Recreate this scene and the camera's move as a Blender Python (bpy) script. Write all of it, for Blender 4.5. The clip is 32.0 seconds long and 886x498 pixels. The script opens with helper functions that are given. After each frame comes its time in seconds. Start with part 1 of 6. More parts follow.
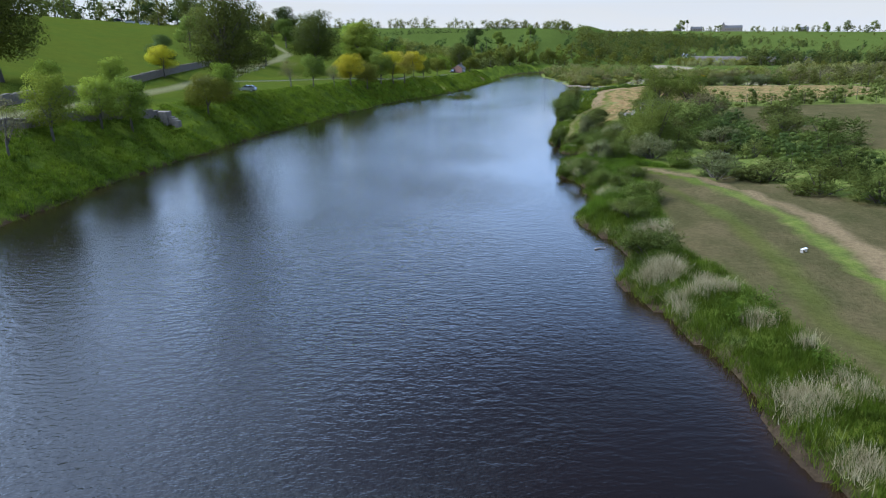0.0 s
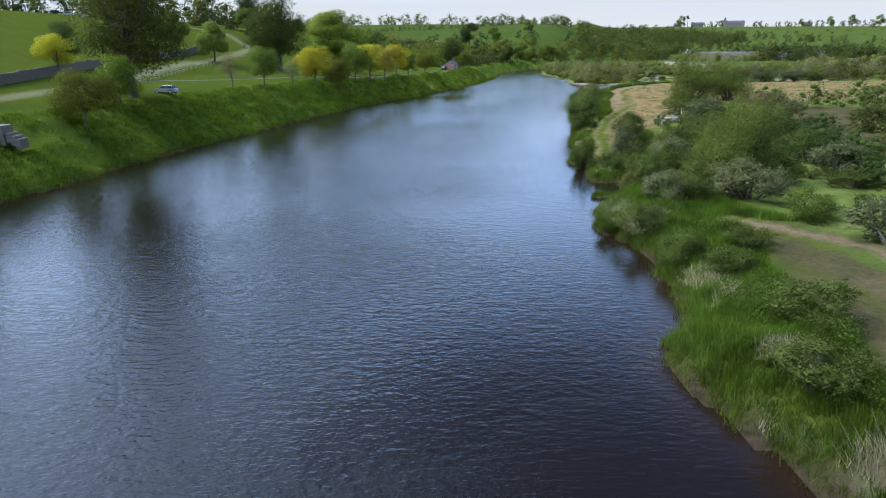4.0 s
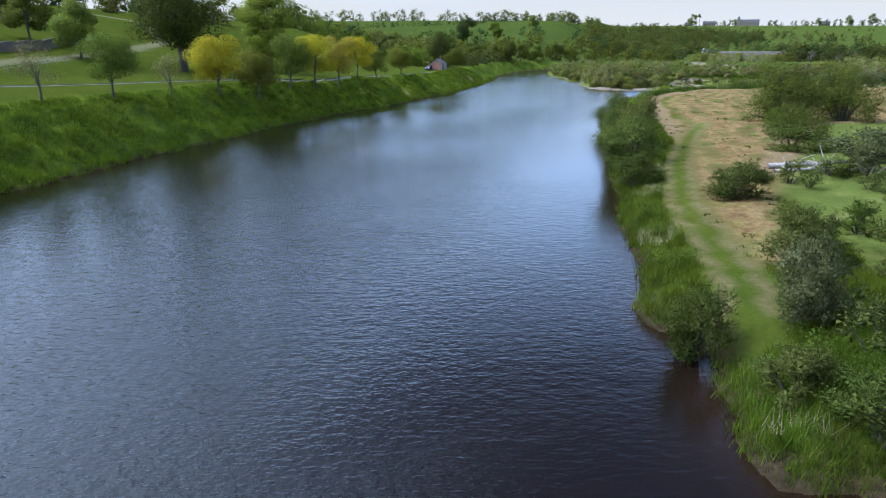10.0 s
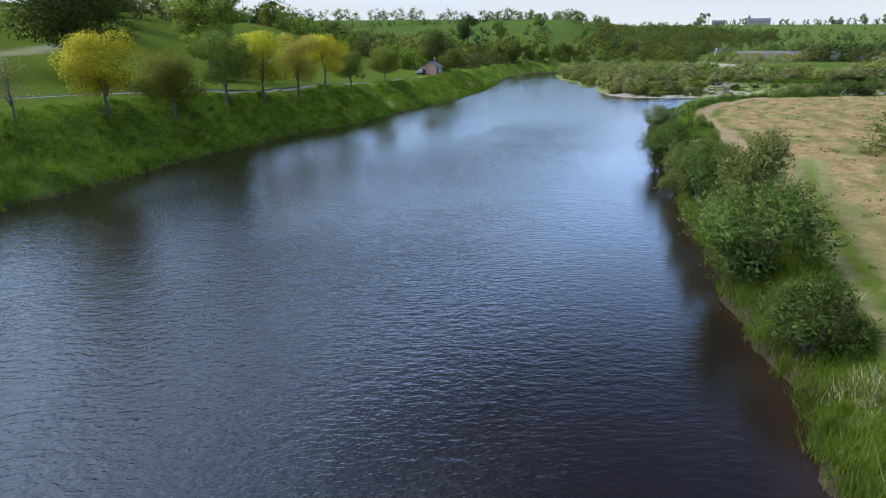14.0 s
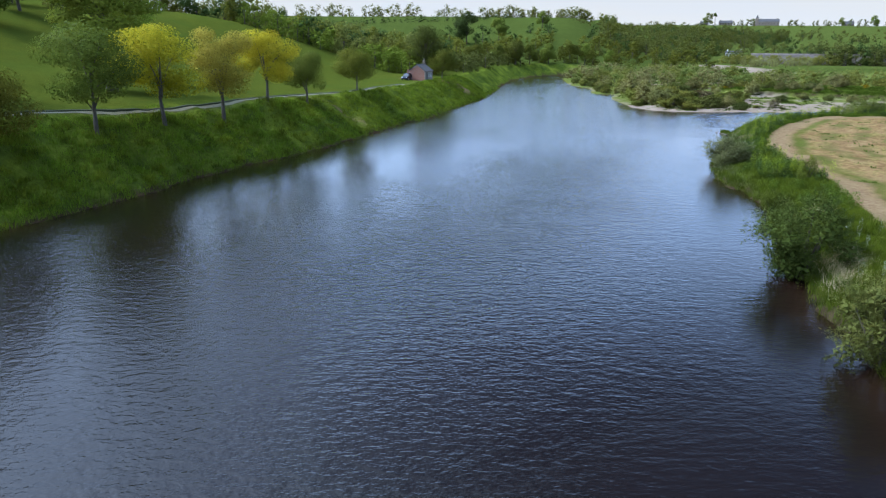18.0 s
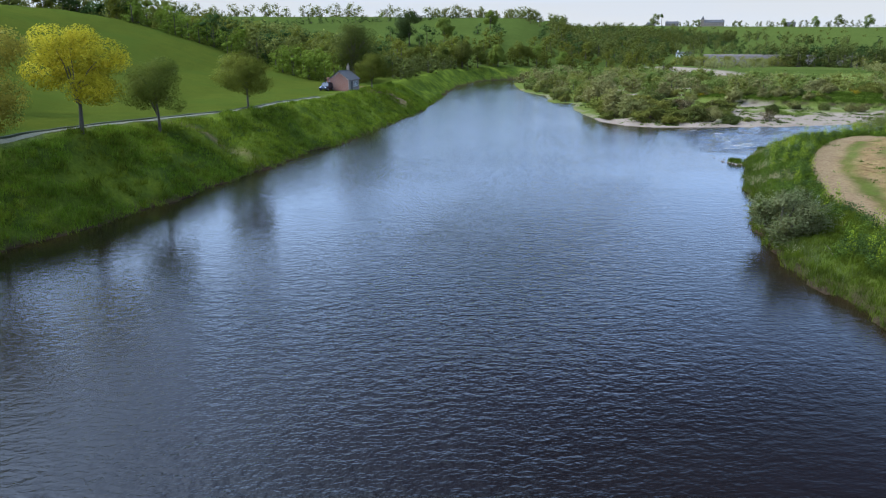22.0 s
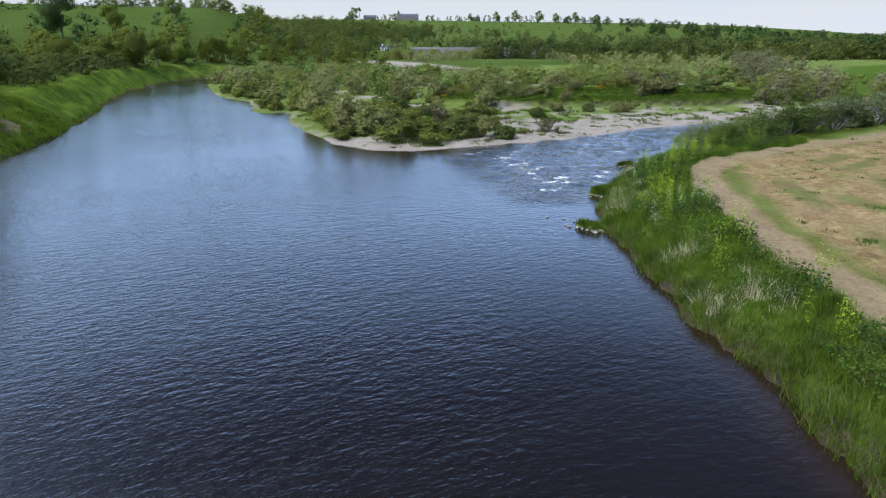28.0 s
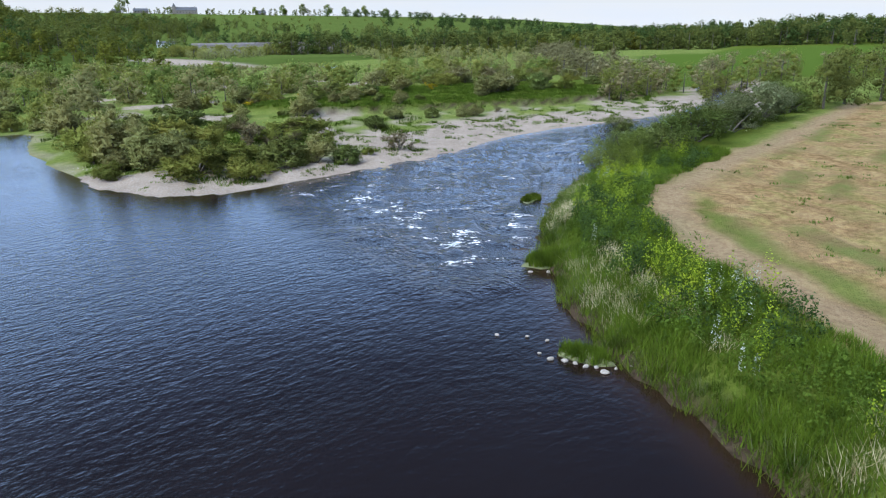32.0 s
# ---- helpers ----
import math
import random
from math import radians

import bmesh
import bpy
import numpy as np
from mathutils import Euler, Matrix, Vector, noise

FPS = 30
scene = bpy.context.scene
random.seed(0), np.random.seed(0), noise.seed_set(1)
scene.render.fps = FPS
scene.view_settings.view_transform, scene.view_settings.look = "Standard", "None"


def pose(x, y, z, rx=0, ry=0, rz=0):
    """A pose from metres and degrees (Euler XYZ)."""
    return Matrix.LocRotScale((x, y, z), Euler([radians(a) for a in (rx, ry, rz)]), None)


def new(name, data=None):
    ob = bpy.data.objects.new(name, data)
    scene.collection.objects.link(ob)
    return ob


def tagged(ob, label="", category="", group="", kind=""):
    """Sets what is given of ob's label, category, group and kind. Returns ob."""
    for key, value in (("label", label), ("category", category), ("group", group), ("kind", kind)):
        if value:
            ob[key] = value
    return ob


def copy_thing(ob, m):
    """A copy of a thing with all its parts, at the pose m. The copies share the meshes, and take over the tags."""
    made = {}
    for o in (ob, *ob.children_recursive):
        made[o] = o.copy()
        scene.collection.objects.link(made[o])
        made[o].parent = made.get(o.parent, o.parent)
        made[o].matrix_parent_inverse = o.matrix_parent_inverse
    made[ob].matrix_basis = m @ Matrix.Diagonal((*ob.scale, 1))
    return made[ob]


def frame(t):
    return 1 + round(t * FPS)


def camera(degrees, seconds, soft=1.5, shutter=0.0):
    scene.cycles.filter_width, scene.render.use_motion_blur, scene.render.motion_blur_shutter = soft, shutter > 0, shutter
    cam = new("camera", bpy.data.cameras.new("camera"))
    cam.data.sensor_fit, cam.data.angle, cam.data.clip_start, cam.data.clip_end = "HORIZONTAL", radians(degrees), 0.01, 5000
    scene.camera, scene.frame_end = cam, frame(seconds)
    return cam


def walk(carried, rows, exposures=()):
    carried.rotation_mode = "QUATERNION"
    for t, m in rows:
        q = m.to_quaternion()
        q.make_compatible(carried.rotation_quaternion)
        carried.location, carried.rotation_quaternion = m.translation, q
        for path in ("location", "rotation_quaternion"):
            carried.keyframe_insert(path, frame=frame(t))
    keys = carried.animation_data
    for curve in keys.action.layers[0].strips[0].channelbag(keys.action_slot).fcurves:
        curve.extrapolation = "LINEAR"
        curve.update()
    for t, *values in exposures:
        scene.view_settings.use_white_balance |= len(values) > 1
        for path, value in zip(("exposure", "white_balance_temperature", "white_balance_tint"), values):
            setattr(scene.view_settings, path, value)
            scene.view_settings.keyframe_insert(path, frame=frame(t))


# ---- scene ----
cam = camera(65.68, 32.0, soft=1.15)
PATH = [
    (0.0, pose(-4.507, -10.828, 17.715, 73.847, -0.061, -0.458)),
    (0.5, pose(-4.548, -5.553, 17.442, 73.889, -0.009, -0.517)),
    (1.0, pose(-4.580, -0.223, 17.122, 73.884, 0.114, -0.578)),
    (1.5, pose(-4.473, 5.137, 16.773, 73.883, 0.221, -0.690)),
    (2.0, pose(-4.150, 10.425, 16.423, 73.870, 0.291, -0.788)),
    (2.5, pose(-3.623, 15.570, 16.112, 73.843, 0.379, -0.844)),
    (3.0, pose(-2.943, 20.571, 15.882, 73.858, 0.395, -0.829)),
    (3.5, pose(-2.210, 25.458, 15.687, 73.841, 0.388, -0.830)),
    (5.5, pose(1.876, 43.168, 15.242, 73.654, 0.203, -0.661)),
    (6.0, pose(2.464, 48.598, 15.018, 73.657, 0.202, -0.707)),
    (6.5, pose(3.019, 54.039, 14.731, 73.631, 0.155, -0.721)),
    (7.0, pose(3.553, 59.444, 14.437, 73.614, 0.086, -0.705)),
    (7.5, pose(4.082, 64.789, 14.195, 73.630, 0.049, -0.640)),
    (8.0, pose(4.621, 70.132, 14.022, 73.623, 0.030, -0.595)),
    (8.5, pose(5.177, 75.572, 13.963, 73.619, 0.035, -0.532)),
    (9.0, pose(5.730, 81.056, 14.002, 73.668, 0.054, -0.505)),
    (9.5, pose(6.264, 86.545, 14.068, 73.744, 0.138, -0.476)),
    (10.0, pose(6.755, 91.833, 14.080, 73.780, 0.152, -0.469)),
    (10.5, pose(7.184, 96.914, 14.072, 73.772, 0.151, -0.444)),
    (11.0, pose(7.564, 101.925, 14.089, 73.766, 0.178, -0.439)),
    (11.5, pose(8.006, 106.771, 14.113, 73.761, 0.163, -0.400)),
    (12.0, pose(8.423, 111.489, 14.132, 73.743, 0.194, -0.396)),
    (12.5, pose(8.810, 116.201, 14.165, 73.768, 0.227, -0.364)),
    (13.0, pose(9.183, 120.953, 14.175, 73.783, 0.250, -0.319)),
    (13.5, pose(9.494, 125.708, 14.152, 73.808, 0.259, -0.293)),
    (14.0, pose(9.764, 130.525, 14.139, 73.811, 0.282, -0.229)),
    (14.5, pose(10.046, 135.445, 14.160, 73.804, 0.250, -0.215)),
    (16.5, pose(10.945, 154.941, 14.331, 73.698, -0.173, -0.211)),
    (17.0, pose(11.443, 159.541, 14.490, 73.694, -0.139, -0.142)),
    (17.5, pose(12.018, 164.115, 14.679, 73.654, -0.180, -0.106)),
    (18.0, pose(12.599, 168.622, 14.900, 73.651, -0.265, -0.184)),
    (18.5, pose(13.169, 173.141, 15.109, 73.681, -0.290, -0.647)),
    (19.0, pose(13.691, 177.616, 15.251, 73.720, -0.333, -0.769)),
    (19.5, pose(14.228, 182.062, 15.316, 73.735, -0.342, -0.970)),
    (20.0, pose(14.797, 186.494, 15.298, 73.737, -0.321, -1.177)),
    (20.5, pose(15.395, 190.885, 15.226, 73.771, -0.246, -1.677)),
    (21.0, pose(16.023, 195.171, 15.151, 73.794, -0.164, -2.423)),
    (21.5, pose(16.673, 199.441, 15.108, 73.815, -0.125, -3.358)),
    (22.0, pose(17.316, 203.687, 15.089, 73.797, -0.059, -4.292)),
    (22.5, pose(17.950, 207.950, 15.065, 73.755, -0.076, -5.313)),
    (23.0, pose(18.579, 212.210, 15.025, 73.707, -0.053, -6.582)),
    (23.5, pose(19.157, 216.439, 14.926, 73.682, -0.066, -8.351)),
    (24.0, pose(19.766, 220.646, 14.781, 73.636, -0.130, -10.309)),
    (24.5, pose(20.502, 224.809, 14.671, 73.596, -0.130, -12.317)),
    (25.0, pose(21.381, 228.965, 14.618, 73.566, -0.121, -14.286)),
    (25.5, pose(22.373, 233.124, 14.588, 73.553, -0.055, -16.257)),
    (27.5, pose(27.507, 249.001, 14.572, 73.369, 0.216, -25.398)),
    (28.0, pose(28.858, 252.788, 14.553, 73.328, 0.242, -27.948)),
    (28.5, pose(30.177, 256.452, 14.497, 73.278, 0.286, -30.172)),
    (29.0, pose(31.474, 259.918, 14.392, 73.187, 0.341, -32.222)),
    (29.5, pose(32.779, 263.361, 14.293, 73.121, 0.400, -34.271)),
    (30.0, pose(34.132, 266.754, 14.216, 73.050, 0.476, -36.332)),
    (30.5, pose(35.583, 270.015, 14.165, 72.970, 0.585, -38.432)),
    (31.0, pose(37.085, 273.166, 14.144, 72.861, 0.724, -40.521)),
    (31.5, pose(38.633, 276.269, 14.183, 72.809, 0.756, -42.609)),
    (32.0, pose(40.216, 279.342, 14.244, 72.759, 0.757, -44.752)),
]
walk(cam, PATH, [(0.0, -0.04, 6450, 10.5), (10.0, 0.0, 6450, 10.5), (18.0, 0.03, 6480, 10.3), (24.0, -0.09, 6470, 10.4), (28.0, -0.08, 6480, 10.3), (32.0, 0.06, 6420, 10.4)])

# ---- world, sun, exposure ----
SUN_ELEV, SUN_AZ = radians(50), radians(272)      # azimuth clockwise from +y
world = bpy.data.worlds.new("world")
scene.world = world
world.use_nodes = True
wn, wl = world.node_tree.nodes, world.node_tree.links
wn.clear()
w_out = wn.new("ShaderNodeOutputWorld")
w_bg = wn.new("ShaderNodeBackground")
w_sky = wn.new("ShaderNodeTexSky")
w_sky.sky_type, w_sky.sun_disc = "NISHITA", False
w_sky.sun_elevation, w_sky.sun_rotation = SUN_ELEV, SUN_AZ
w_sky.dust_density, w_sky.air_density, w_sky.ozone_density = 0.4, 1.3, 2.5
# thin broken cloud: flattened noise on the dome
w_co = wn.new("ShaderNodeTexCoord")
w_sep = wn.new("ShaderNodeSeparateXYZ")
w_add = wn.new("ShaderNodeMath"); w_add.operation = "ADD"; w_add.inputs[1].default_value = 0.18
w_abs = wn.new("ShaderNodeMath"); w_abs.operation = "ABSOLUTE"
w_dx = wn.new("ShaderNodeMath"); w_dx.operation = "DIVIDE"
w_dy = wn.new("ShaderNodeMath"); w_dy.operation = "DIVIDE"
w_cmb = wn.new("ShaderNodeCombineXYZ")
w_noi = wn.new("ShaderNodeTexNoise")
w_noi.inputs["Scale"].default_value, w_noi.inputs["Detail"].default_value = 1.1, 7.0
w_noi.inputs["Roughness"].default_value = 0.55
w_rmp = wn.new("ShaderNodeValToRGB")
w_rmp.color_ramp.elements[0].position, w_rmp.color_ramp.elements[1].position = 0.42, 0.74
w_rmp.color_ramp.elements[0].color, w_rmp.color_ramp.elements[1].color = (0.0, 0.0, 0.0, 1), (0.19, 0.19, 0.19, 1)
w_haze = wn.new("ShaderNodeMapRange")
for k, v in (("From Min", 0.0), ("From Max", 0.49), ("To Min", 0.97), ("To Max", 0.0)):
    w_haze.inputs[k].default_value = v
w_mix = wn.new("ShaderNodeMix"); w_mix.data_type = "RGBA"
# cloud is brighter towards the veiled sun
w_dot = wn.new("ShaderNodeVectorMath"); w_dot.operation = "DOT_PRODUCT"
w_dot.inputs[1].default_value = (math.sin(SUN_AZ) * math.cos(SUN_ELEV), math.cos(SUN_AZ) * math.cos(SUN_ELEV), math.sin(SUN_ELEV))
w_pos = wn.new("ShaderNodeMath"); w_pos.operation = "MAXIMUM"; w_pos.inputs[1].default_value = 0.0
w_pow = wn.new("ShaderNodeMath"); w_pow.operation = "POWER"; w_pow.inputs[1].default_value = 1.6
w_cld = wn.new("ShaderNodeMix"); w_cld.data_type = "RGBA"; w_cld.clamp_factor = False
w_cld.inputs[6].default_value, w_cld.inputs[7].default_value = (2.4, 3.2, 4.6, 1), (11.0, 13.6, 17.5, 1)
wl.new(w_co.outputs["Generated"], w_dot.inputs[0]); wl.new(w_dot.outputs["Value"], w_pos.inputs[0]); wl.new(w_pos.outputs[0], w_pow.inputs[0])
wl.new(w_pow.outputs[0], w_cld.inputs[0]); wl.new(w_cld.outputs[2], w_mix.inputs[7])
wl.new(w_co.outputs["Generated"], w_sep.inputs[0])
wl.new(w_sep.outputs[2], w_abs.inputs[0]); wl.new(w_abs.outputs[0], w_add.inputs[0])
for k, nd in ((0, w_dx), (1, w_dy)):
    wl.new(w_sep.outputs[k], nd.inputs[0]); wl.new(w_add.outputs[0], nd.inputs[1]); wl.new(nd.outputs[0], w_cmb.inputs[k])
wl.new(w_cmb.outputs[0], w_noi.inputs["Vector"]); wl.new(w_noi.outputs["Fac"], w_rmp.inputs[0])
wl.new(w_abs.outputs[0], w_haze.inputs["Value"])
w_low = wn.new("ShaderNodeMix"); w_low.data_type = "RGBA"
w_veil = wn.new("ShaderNodeMix"); w_veil.data_type = "RGBA"; w_veil.clamp_factor = False
w_veil.inputs[6].default_value, w_veil.inputs[7].default_value = (6.6, 10.2, 17.0, 1), (27.0, 36.0, 50.0, 1)
w_band = wn.new("ShaderNodeMapRange")
for k, v in (("From Min", 0.06), ("From Max", 0.17), ("To Min", 1.0), ("To Max", 0.0)):
    w_band.inputs[k].default_value = v
w_hor = wn.new("ShaderNodeMix"); w_hor.data_type = "RGBA"
w_hor.inputs[7].default_value = (3.35, 3.55, 3.85, 1)
wl.new(w_pow.outputs[0], w_veil.inputs[0]); wl.new(w_abs.outputs[0], w_band.inputs["Value"])
wl.new(w_band.outputs[0], w_hor.inputs[0]); wl.new(w_veil.outputs[2], w_hor.inputs[6]); wl.new(w_hor.outputs[2], w_low.inputs[7])
w_glow = wn.new("ShaderNodeMapRange")
for k, v in (("From Min", 0.40), ("From Max", 0.95), ("To Min", 0.0), ("To Max", 0.64)):
    w_glow.inputs[k].default_value = v
w_cov = wn.new("ShaderNodeMath"); w_cov.operation = "MAXIMUM"
wl.new(w_pos.outputs[0], w_glow.inputs["Value"]); wl.new(w_glow.outputs[0], w_cov.inputs[0]); wl.new(w_haze.outputs[0], w_cov.inputs[1])
wl.new(w_cov.outputs[0], w_low.inputs[0]); w_deep = wn.new("ShaderNodeMix"); w_deep.data_type, w_deep.blend_type = "RGBA", "MULTIPLY"
w_deep.inputs[0].default_value, w_deep.inputs[7].default_value = 1.0, (0.175, 0.225, 0.315, 1)
wl.new(w_sky.outputs[0], w_deep.inputs[6]); wl.new(w_deep.outputs[2], w_low.inputs[6])
wl.new(w_rmp.outputs[0], w_mix.inputs[0]); wl.new(w_low.outputs[2], w_mix.inputs[6])
wl.new(w_mix.outputs[2], w_bg.inputs[0]); wl.new(w_bg.outputs[0], w_out.inputs[0])
w_bg.inputs[1].default_value = 0.248
sun_data = bpy.data.lights.new("sun", "SUN")
sun_data.energy, sun_data.angle, sun_data.color = 2.75, radians(9), (1.0, 0.92, 0.78)
sun = new("sun", sun_data)
sun.rotation_euler = (radians(90) - SUN_ELEV, 0, -SUN_AZ + math.pi)

# ---- small tools ----
rng = np.random.default_rng(7)


def sstep(a, b, v):
    s = np.clip((v - a) / (b - a), 0, 1)
    return s * s * (3 - 2 * s)


def vnoise(x, y, scale, seed=0):
    """Smooth value noise in 0..1."""
    x, y = np.asarray(x, float) / scale + 1000.3, np.asarray(y, float) / scale + 1000.7
    xi, yi = np.floor(x).astype(np.int64), np.floor(y).astype(np.int64)
    u, v = x - xi, y - yi
    u, v = u * u * (3 - 2 * u), v * v * (3 - 2 * v)

    def lattice(i, j):
        h = (i * 374761393 + j * 668265263 + seed * 974711) & 0x7FFFFFFF
        h = ((h ^ (h >> 13)) * 1274126177) & 0x7FFFFFFF
        return ((h ^ (h >> 16)) & 0xFFFF) / 65535.0
    return ((lattice(xi, yi) * (1 - u) + lattice(xi + 1, yi) * u) * (1 - v)
            + (lattice(xi, yi + 1) * (1 - u) + lattice(xi + 1, yi + 1) * u) * v)


def line_dist(px, py, pts):
    """Distance to a polyline, the index of the nearest leg, and the place along it."""
    best, which = np.full(px.shape, 1e18), np.zeros(px.shape, int)
    for k, ((ax, ay), (bx, by)) in enumerate(zip(pts, pts[1:])):
        dx, dy = bx - ax, by - ay
        s = np.clip(((px - ax) * dx + (py - ay) * dy) / (dx * dx + dy * dy), 0, 1)
        q = (px - ax - s * dx) ** 2 + (py - ay - s * dy) ** 2
        m = q < best
        best[m], which[m] = q[m], k
    return np.sqrt(best), which


def inside(px, py, pts):
    res = np.zeros(px.shape, bool)
    for (ax, ay), (bx, by) in zip(pts, pts[1:] + pts[:1]):
        c = (ay > py) != (by > py)
        with np.errstate(divide="ignore", invalid="ignore"):
            res ^= c & (px < (bx - ax) * (py - ay) / (by - ay + 1e-12) + ax)
    return res


def region(px, py, pts, soft):
    """1 well inside the outline, 0 outside, with a soft edge."""
    d, _ = line_dist(px, py, pts + pts[:1])
    d = np.where(inside(px, py, pts), d, -d)
    return sstep(-soft, soft, d)


def mesh_np(name, verts, faces, smooth=False, normals=None):
    me = bpy.data.meshes.new(name)
    verts, faces = np.asarray(verts, np.float32), np.asarray(faces, np.int32)
    n, k = faces.shape
    me.vertices.add(len(verts)); me.vertices.foreach_set("co", verts.ravel())
    me.loops.add(n * k); me.loops.foreach_set("vertex_index", faces.ravel())
    me.polygons.add(n)
    me.polygons.foreach_set("loop_start", np.arange(0, n * k, k, dtype=np.int32))
    me.update(calc_edges=True)
    if smooth:
        me.polygons.foreach_set("use_smooth", np.ones(n, bool))
    if normals is not None:
        me.polygons.foreach_set("use_smooth", np.ones(n, bool))
        me.normals_split_custom_set_from_vertices(np.asarray(normals, np.float32))
    return me


def thing(name, x, y, z, label, category, group="", kind=""):
    ob = new(name)
    ob.empty_display_size = 0.2
    ob.location = (x, y, z)
    return tagged(ob, label, category, group, kind)


def part(name, mesh, material, parent, label=""):
    if isinstance(mesh, bmesh.types.BMesh):
        me = bpy.data.meshes.new(name)
        mesh.to_mesh(me); mesh.free()
        mesh = me
    if not mesh.materials:
        mesh.materials.append(material)
    ob = new(name, mesh)
    ob.parent = parent
    return tagged(ob, label)


def box(bm, cx, cy, cz, sx, sy, sz, bevel=0.0, rz=0.0):
    r = bmesh.ops.create_cube(bm, size=1.0, matrix=Matrix.Translation((cx, cy, cz)) @ Matrix.Rotation(rz, 4, "Z") @ Matrix.Diagonal((sx, sy, sz, 1)))
    if bevel:
        ed = list({e for v in r["verts"] for e in v.link_edges})
        bmesh.ops.bevel(bm, geom=ed, offset=bevel, segments=1, affect="EDGES")
    return bm


def tube_np(pts, radii, sides=7):
    """A tapered tube along points: vertices and quads."""
    pts = [Vector(p) for p in pts]
    vs, fs = [], []
    for i, (p, r) in enumerate(zip(pts, radii)):
        t = (pts[min(i + 1, len(pts) - 1)] - pts[max(i - 1, 0)]).normalized()
        a = t.orthogonal().normalized(); b = t.cross(a)
        for k in range(sides):
            an = 2 * math.pi * k / sides
            q = p + (a * math.cos(an) + b * math.sin(an)) * r
            vs.append((q.x, q.y, q.z))
    for i in range(len(pts) - 1):
        for k in range(sides):
            k2 = (k + 1) % sides
            fs.append((i * sides + k, i * sides + k2, (i + 1) * sides + k2, (i + 1) * sides + k))
    return np.array(vs), np.array(fs)


def join_np(pieces):
    vs, fs, o = [], [], 0
    for v, f in pieces:
        vs.append(v); fs.append(f + o); o += len(v)
    return np.concatenate(vs), np.concatenate(fs)


# ---- materials ----
def material(name):
    m = bpy.data.materials.new(name)
    m.use_nodes = True
    nt = m.node_tree
    return m, nt, nt.nodes, nt.links, nt.nodes["Principled BSDF"]


def noise_node(nt, scale, detail=4.0, rough=0.55, vec=None, stretch=None, turn=0.0):
    n = nt.nodes.new("ShaderNodeTexNoise")
    n.inputs["Scale"].default_value, n.inputs["Detail"].default_value, n.inputs["Roughness"].default_value = scale, detail, rough
    if vec is None:
        vec = nt.nodes.new("ShaderNodeTexCoord").outputs["Object"]
    if stretch:
        mp = nt.nodes.new("ShaderNodeMapping")
        mp.inputs["Scale"].default_value = stretch
        if turn:
            tm = nt.nodes.new("ShaderNodeMapping")
            tm.inputs["Rotation"].default_value = (0, 0, radians(turn))
            nt.links.new(vec, tm.inputs[0]); vec = tm.outputs[0]
        nt.links.new(vec, mp.inputs[0]); vec = mp.outputs[0]
    nt.links.new(vec, n.inputs["Vector"])
    return n.outputs["Fac"]


def ramp_node(nt, fac, stops):
    r = nt.nodes.new("ShaderNodeValToRGB")
    els = r.color_ramp.elements
    while len(els) < len(stops):
        els.new(0.5)
    for e, (p, c) in zip(els, stops):
        e.position, e.color = p, (*c, 1)
    nt.links.new(fac, r.inputs[0])
    return r.outputs[0]


def mix_node(nt, fac, a, b, mode="MIX"):
    m = nt.nodes.new("ShaderNodeMix")
    m.data_type, m.blend_type = "RGBA", mode
    for sock, v in ((m.inputs[0], fac), (m.inputs[6], a), (m.inputs[7], b)):
        if isinstance(v, tuple):
            sock.default_value = (*v, 1)
        elif isinstance(v, (int, float)):
            sock.default_value = v
        else:
            nt.links.new(v, sock)
    return m.outputs[2]


def math_node(nt, op, a, b=0.0):
    m = nt.nodes.new("ShaderNodeMath")
    m.operation = op
    for sock, v in ((m.inputs[0], a), (m.inputs[1], b)):
        if isinstance(v, (int, float)):
            sock.default_value = v
        else:
            nt.links.new(v, sock)
    return m.outputs[0]


def bump_node(nt, height, strength, distance, bsdf):
    b = nt.nodes.new("ShaderNodeBump")
    b.inputs["Strength"].default_value, b.inputs["Distance"].default_value = strength, distance
    nt.links.new(height, b.inputs["Height"]); nt.links.new(b.outputs[0], bsdf.inputs["Normal"])


def attr_node(nt, name):
    a = nt.nodes.new("ShaderNodeAttribute")
    a.attribute_name = name
    return a.outputs["Fac"]


def plain(name, c1, c2, scale=3.0, rough=0.8, metal=0.0, bump=0.02, stretch=None):
    m, nt, nd, lk, bs = material(name)
    n = noise_node(nt, scale, 5.0, 0.6, stretch=stretch)
    fine = noise_node(nt, scale * 9, 3.0)
    col = mix_node(nt, 0.35, ramp_node(nt, n, [(0.3, c1), (0.7, c2)]), ramp_node(nt, fine, [(0.3, c1), (0.7, c2)]))
    lk.new(col, bs.inputs["Base Color"])
    bs.inputs["Roughness"].default_value, bs.inputs["Metallic"].default_value = rough, metal
    if bump:
        bump_node(nt, fine, 0.5, bump, bs)
    return m


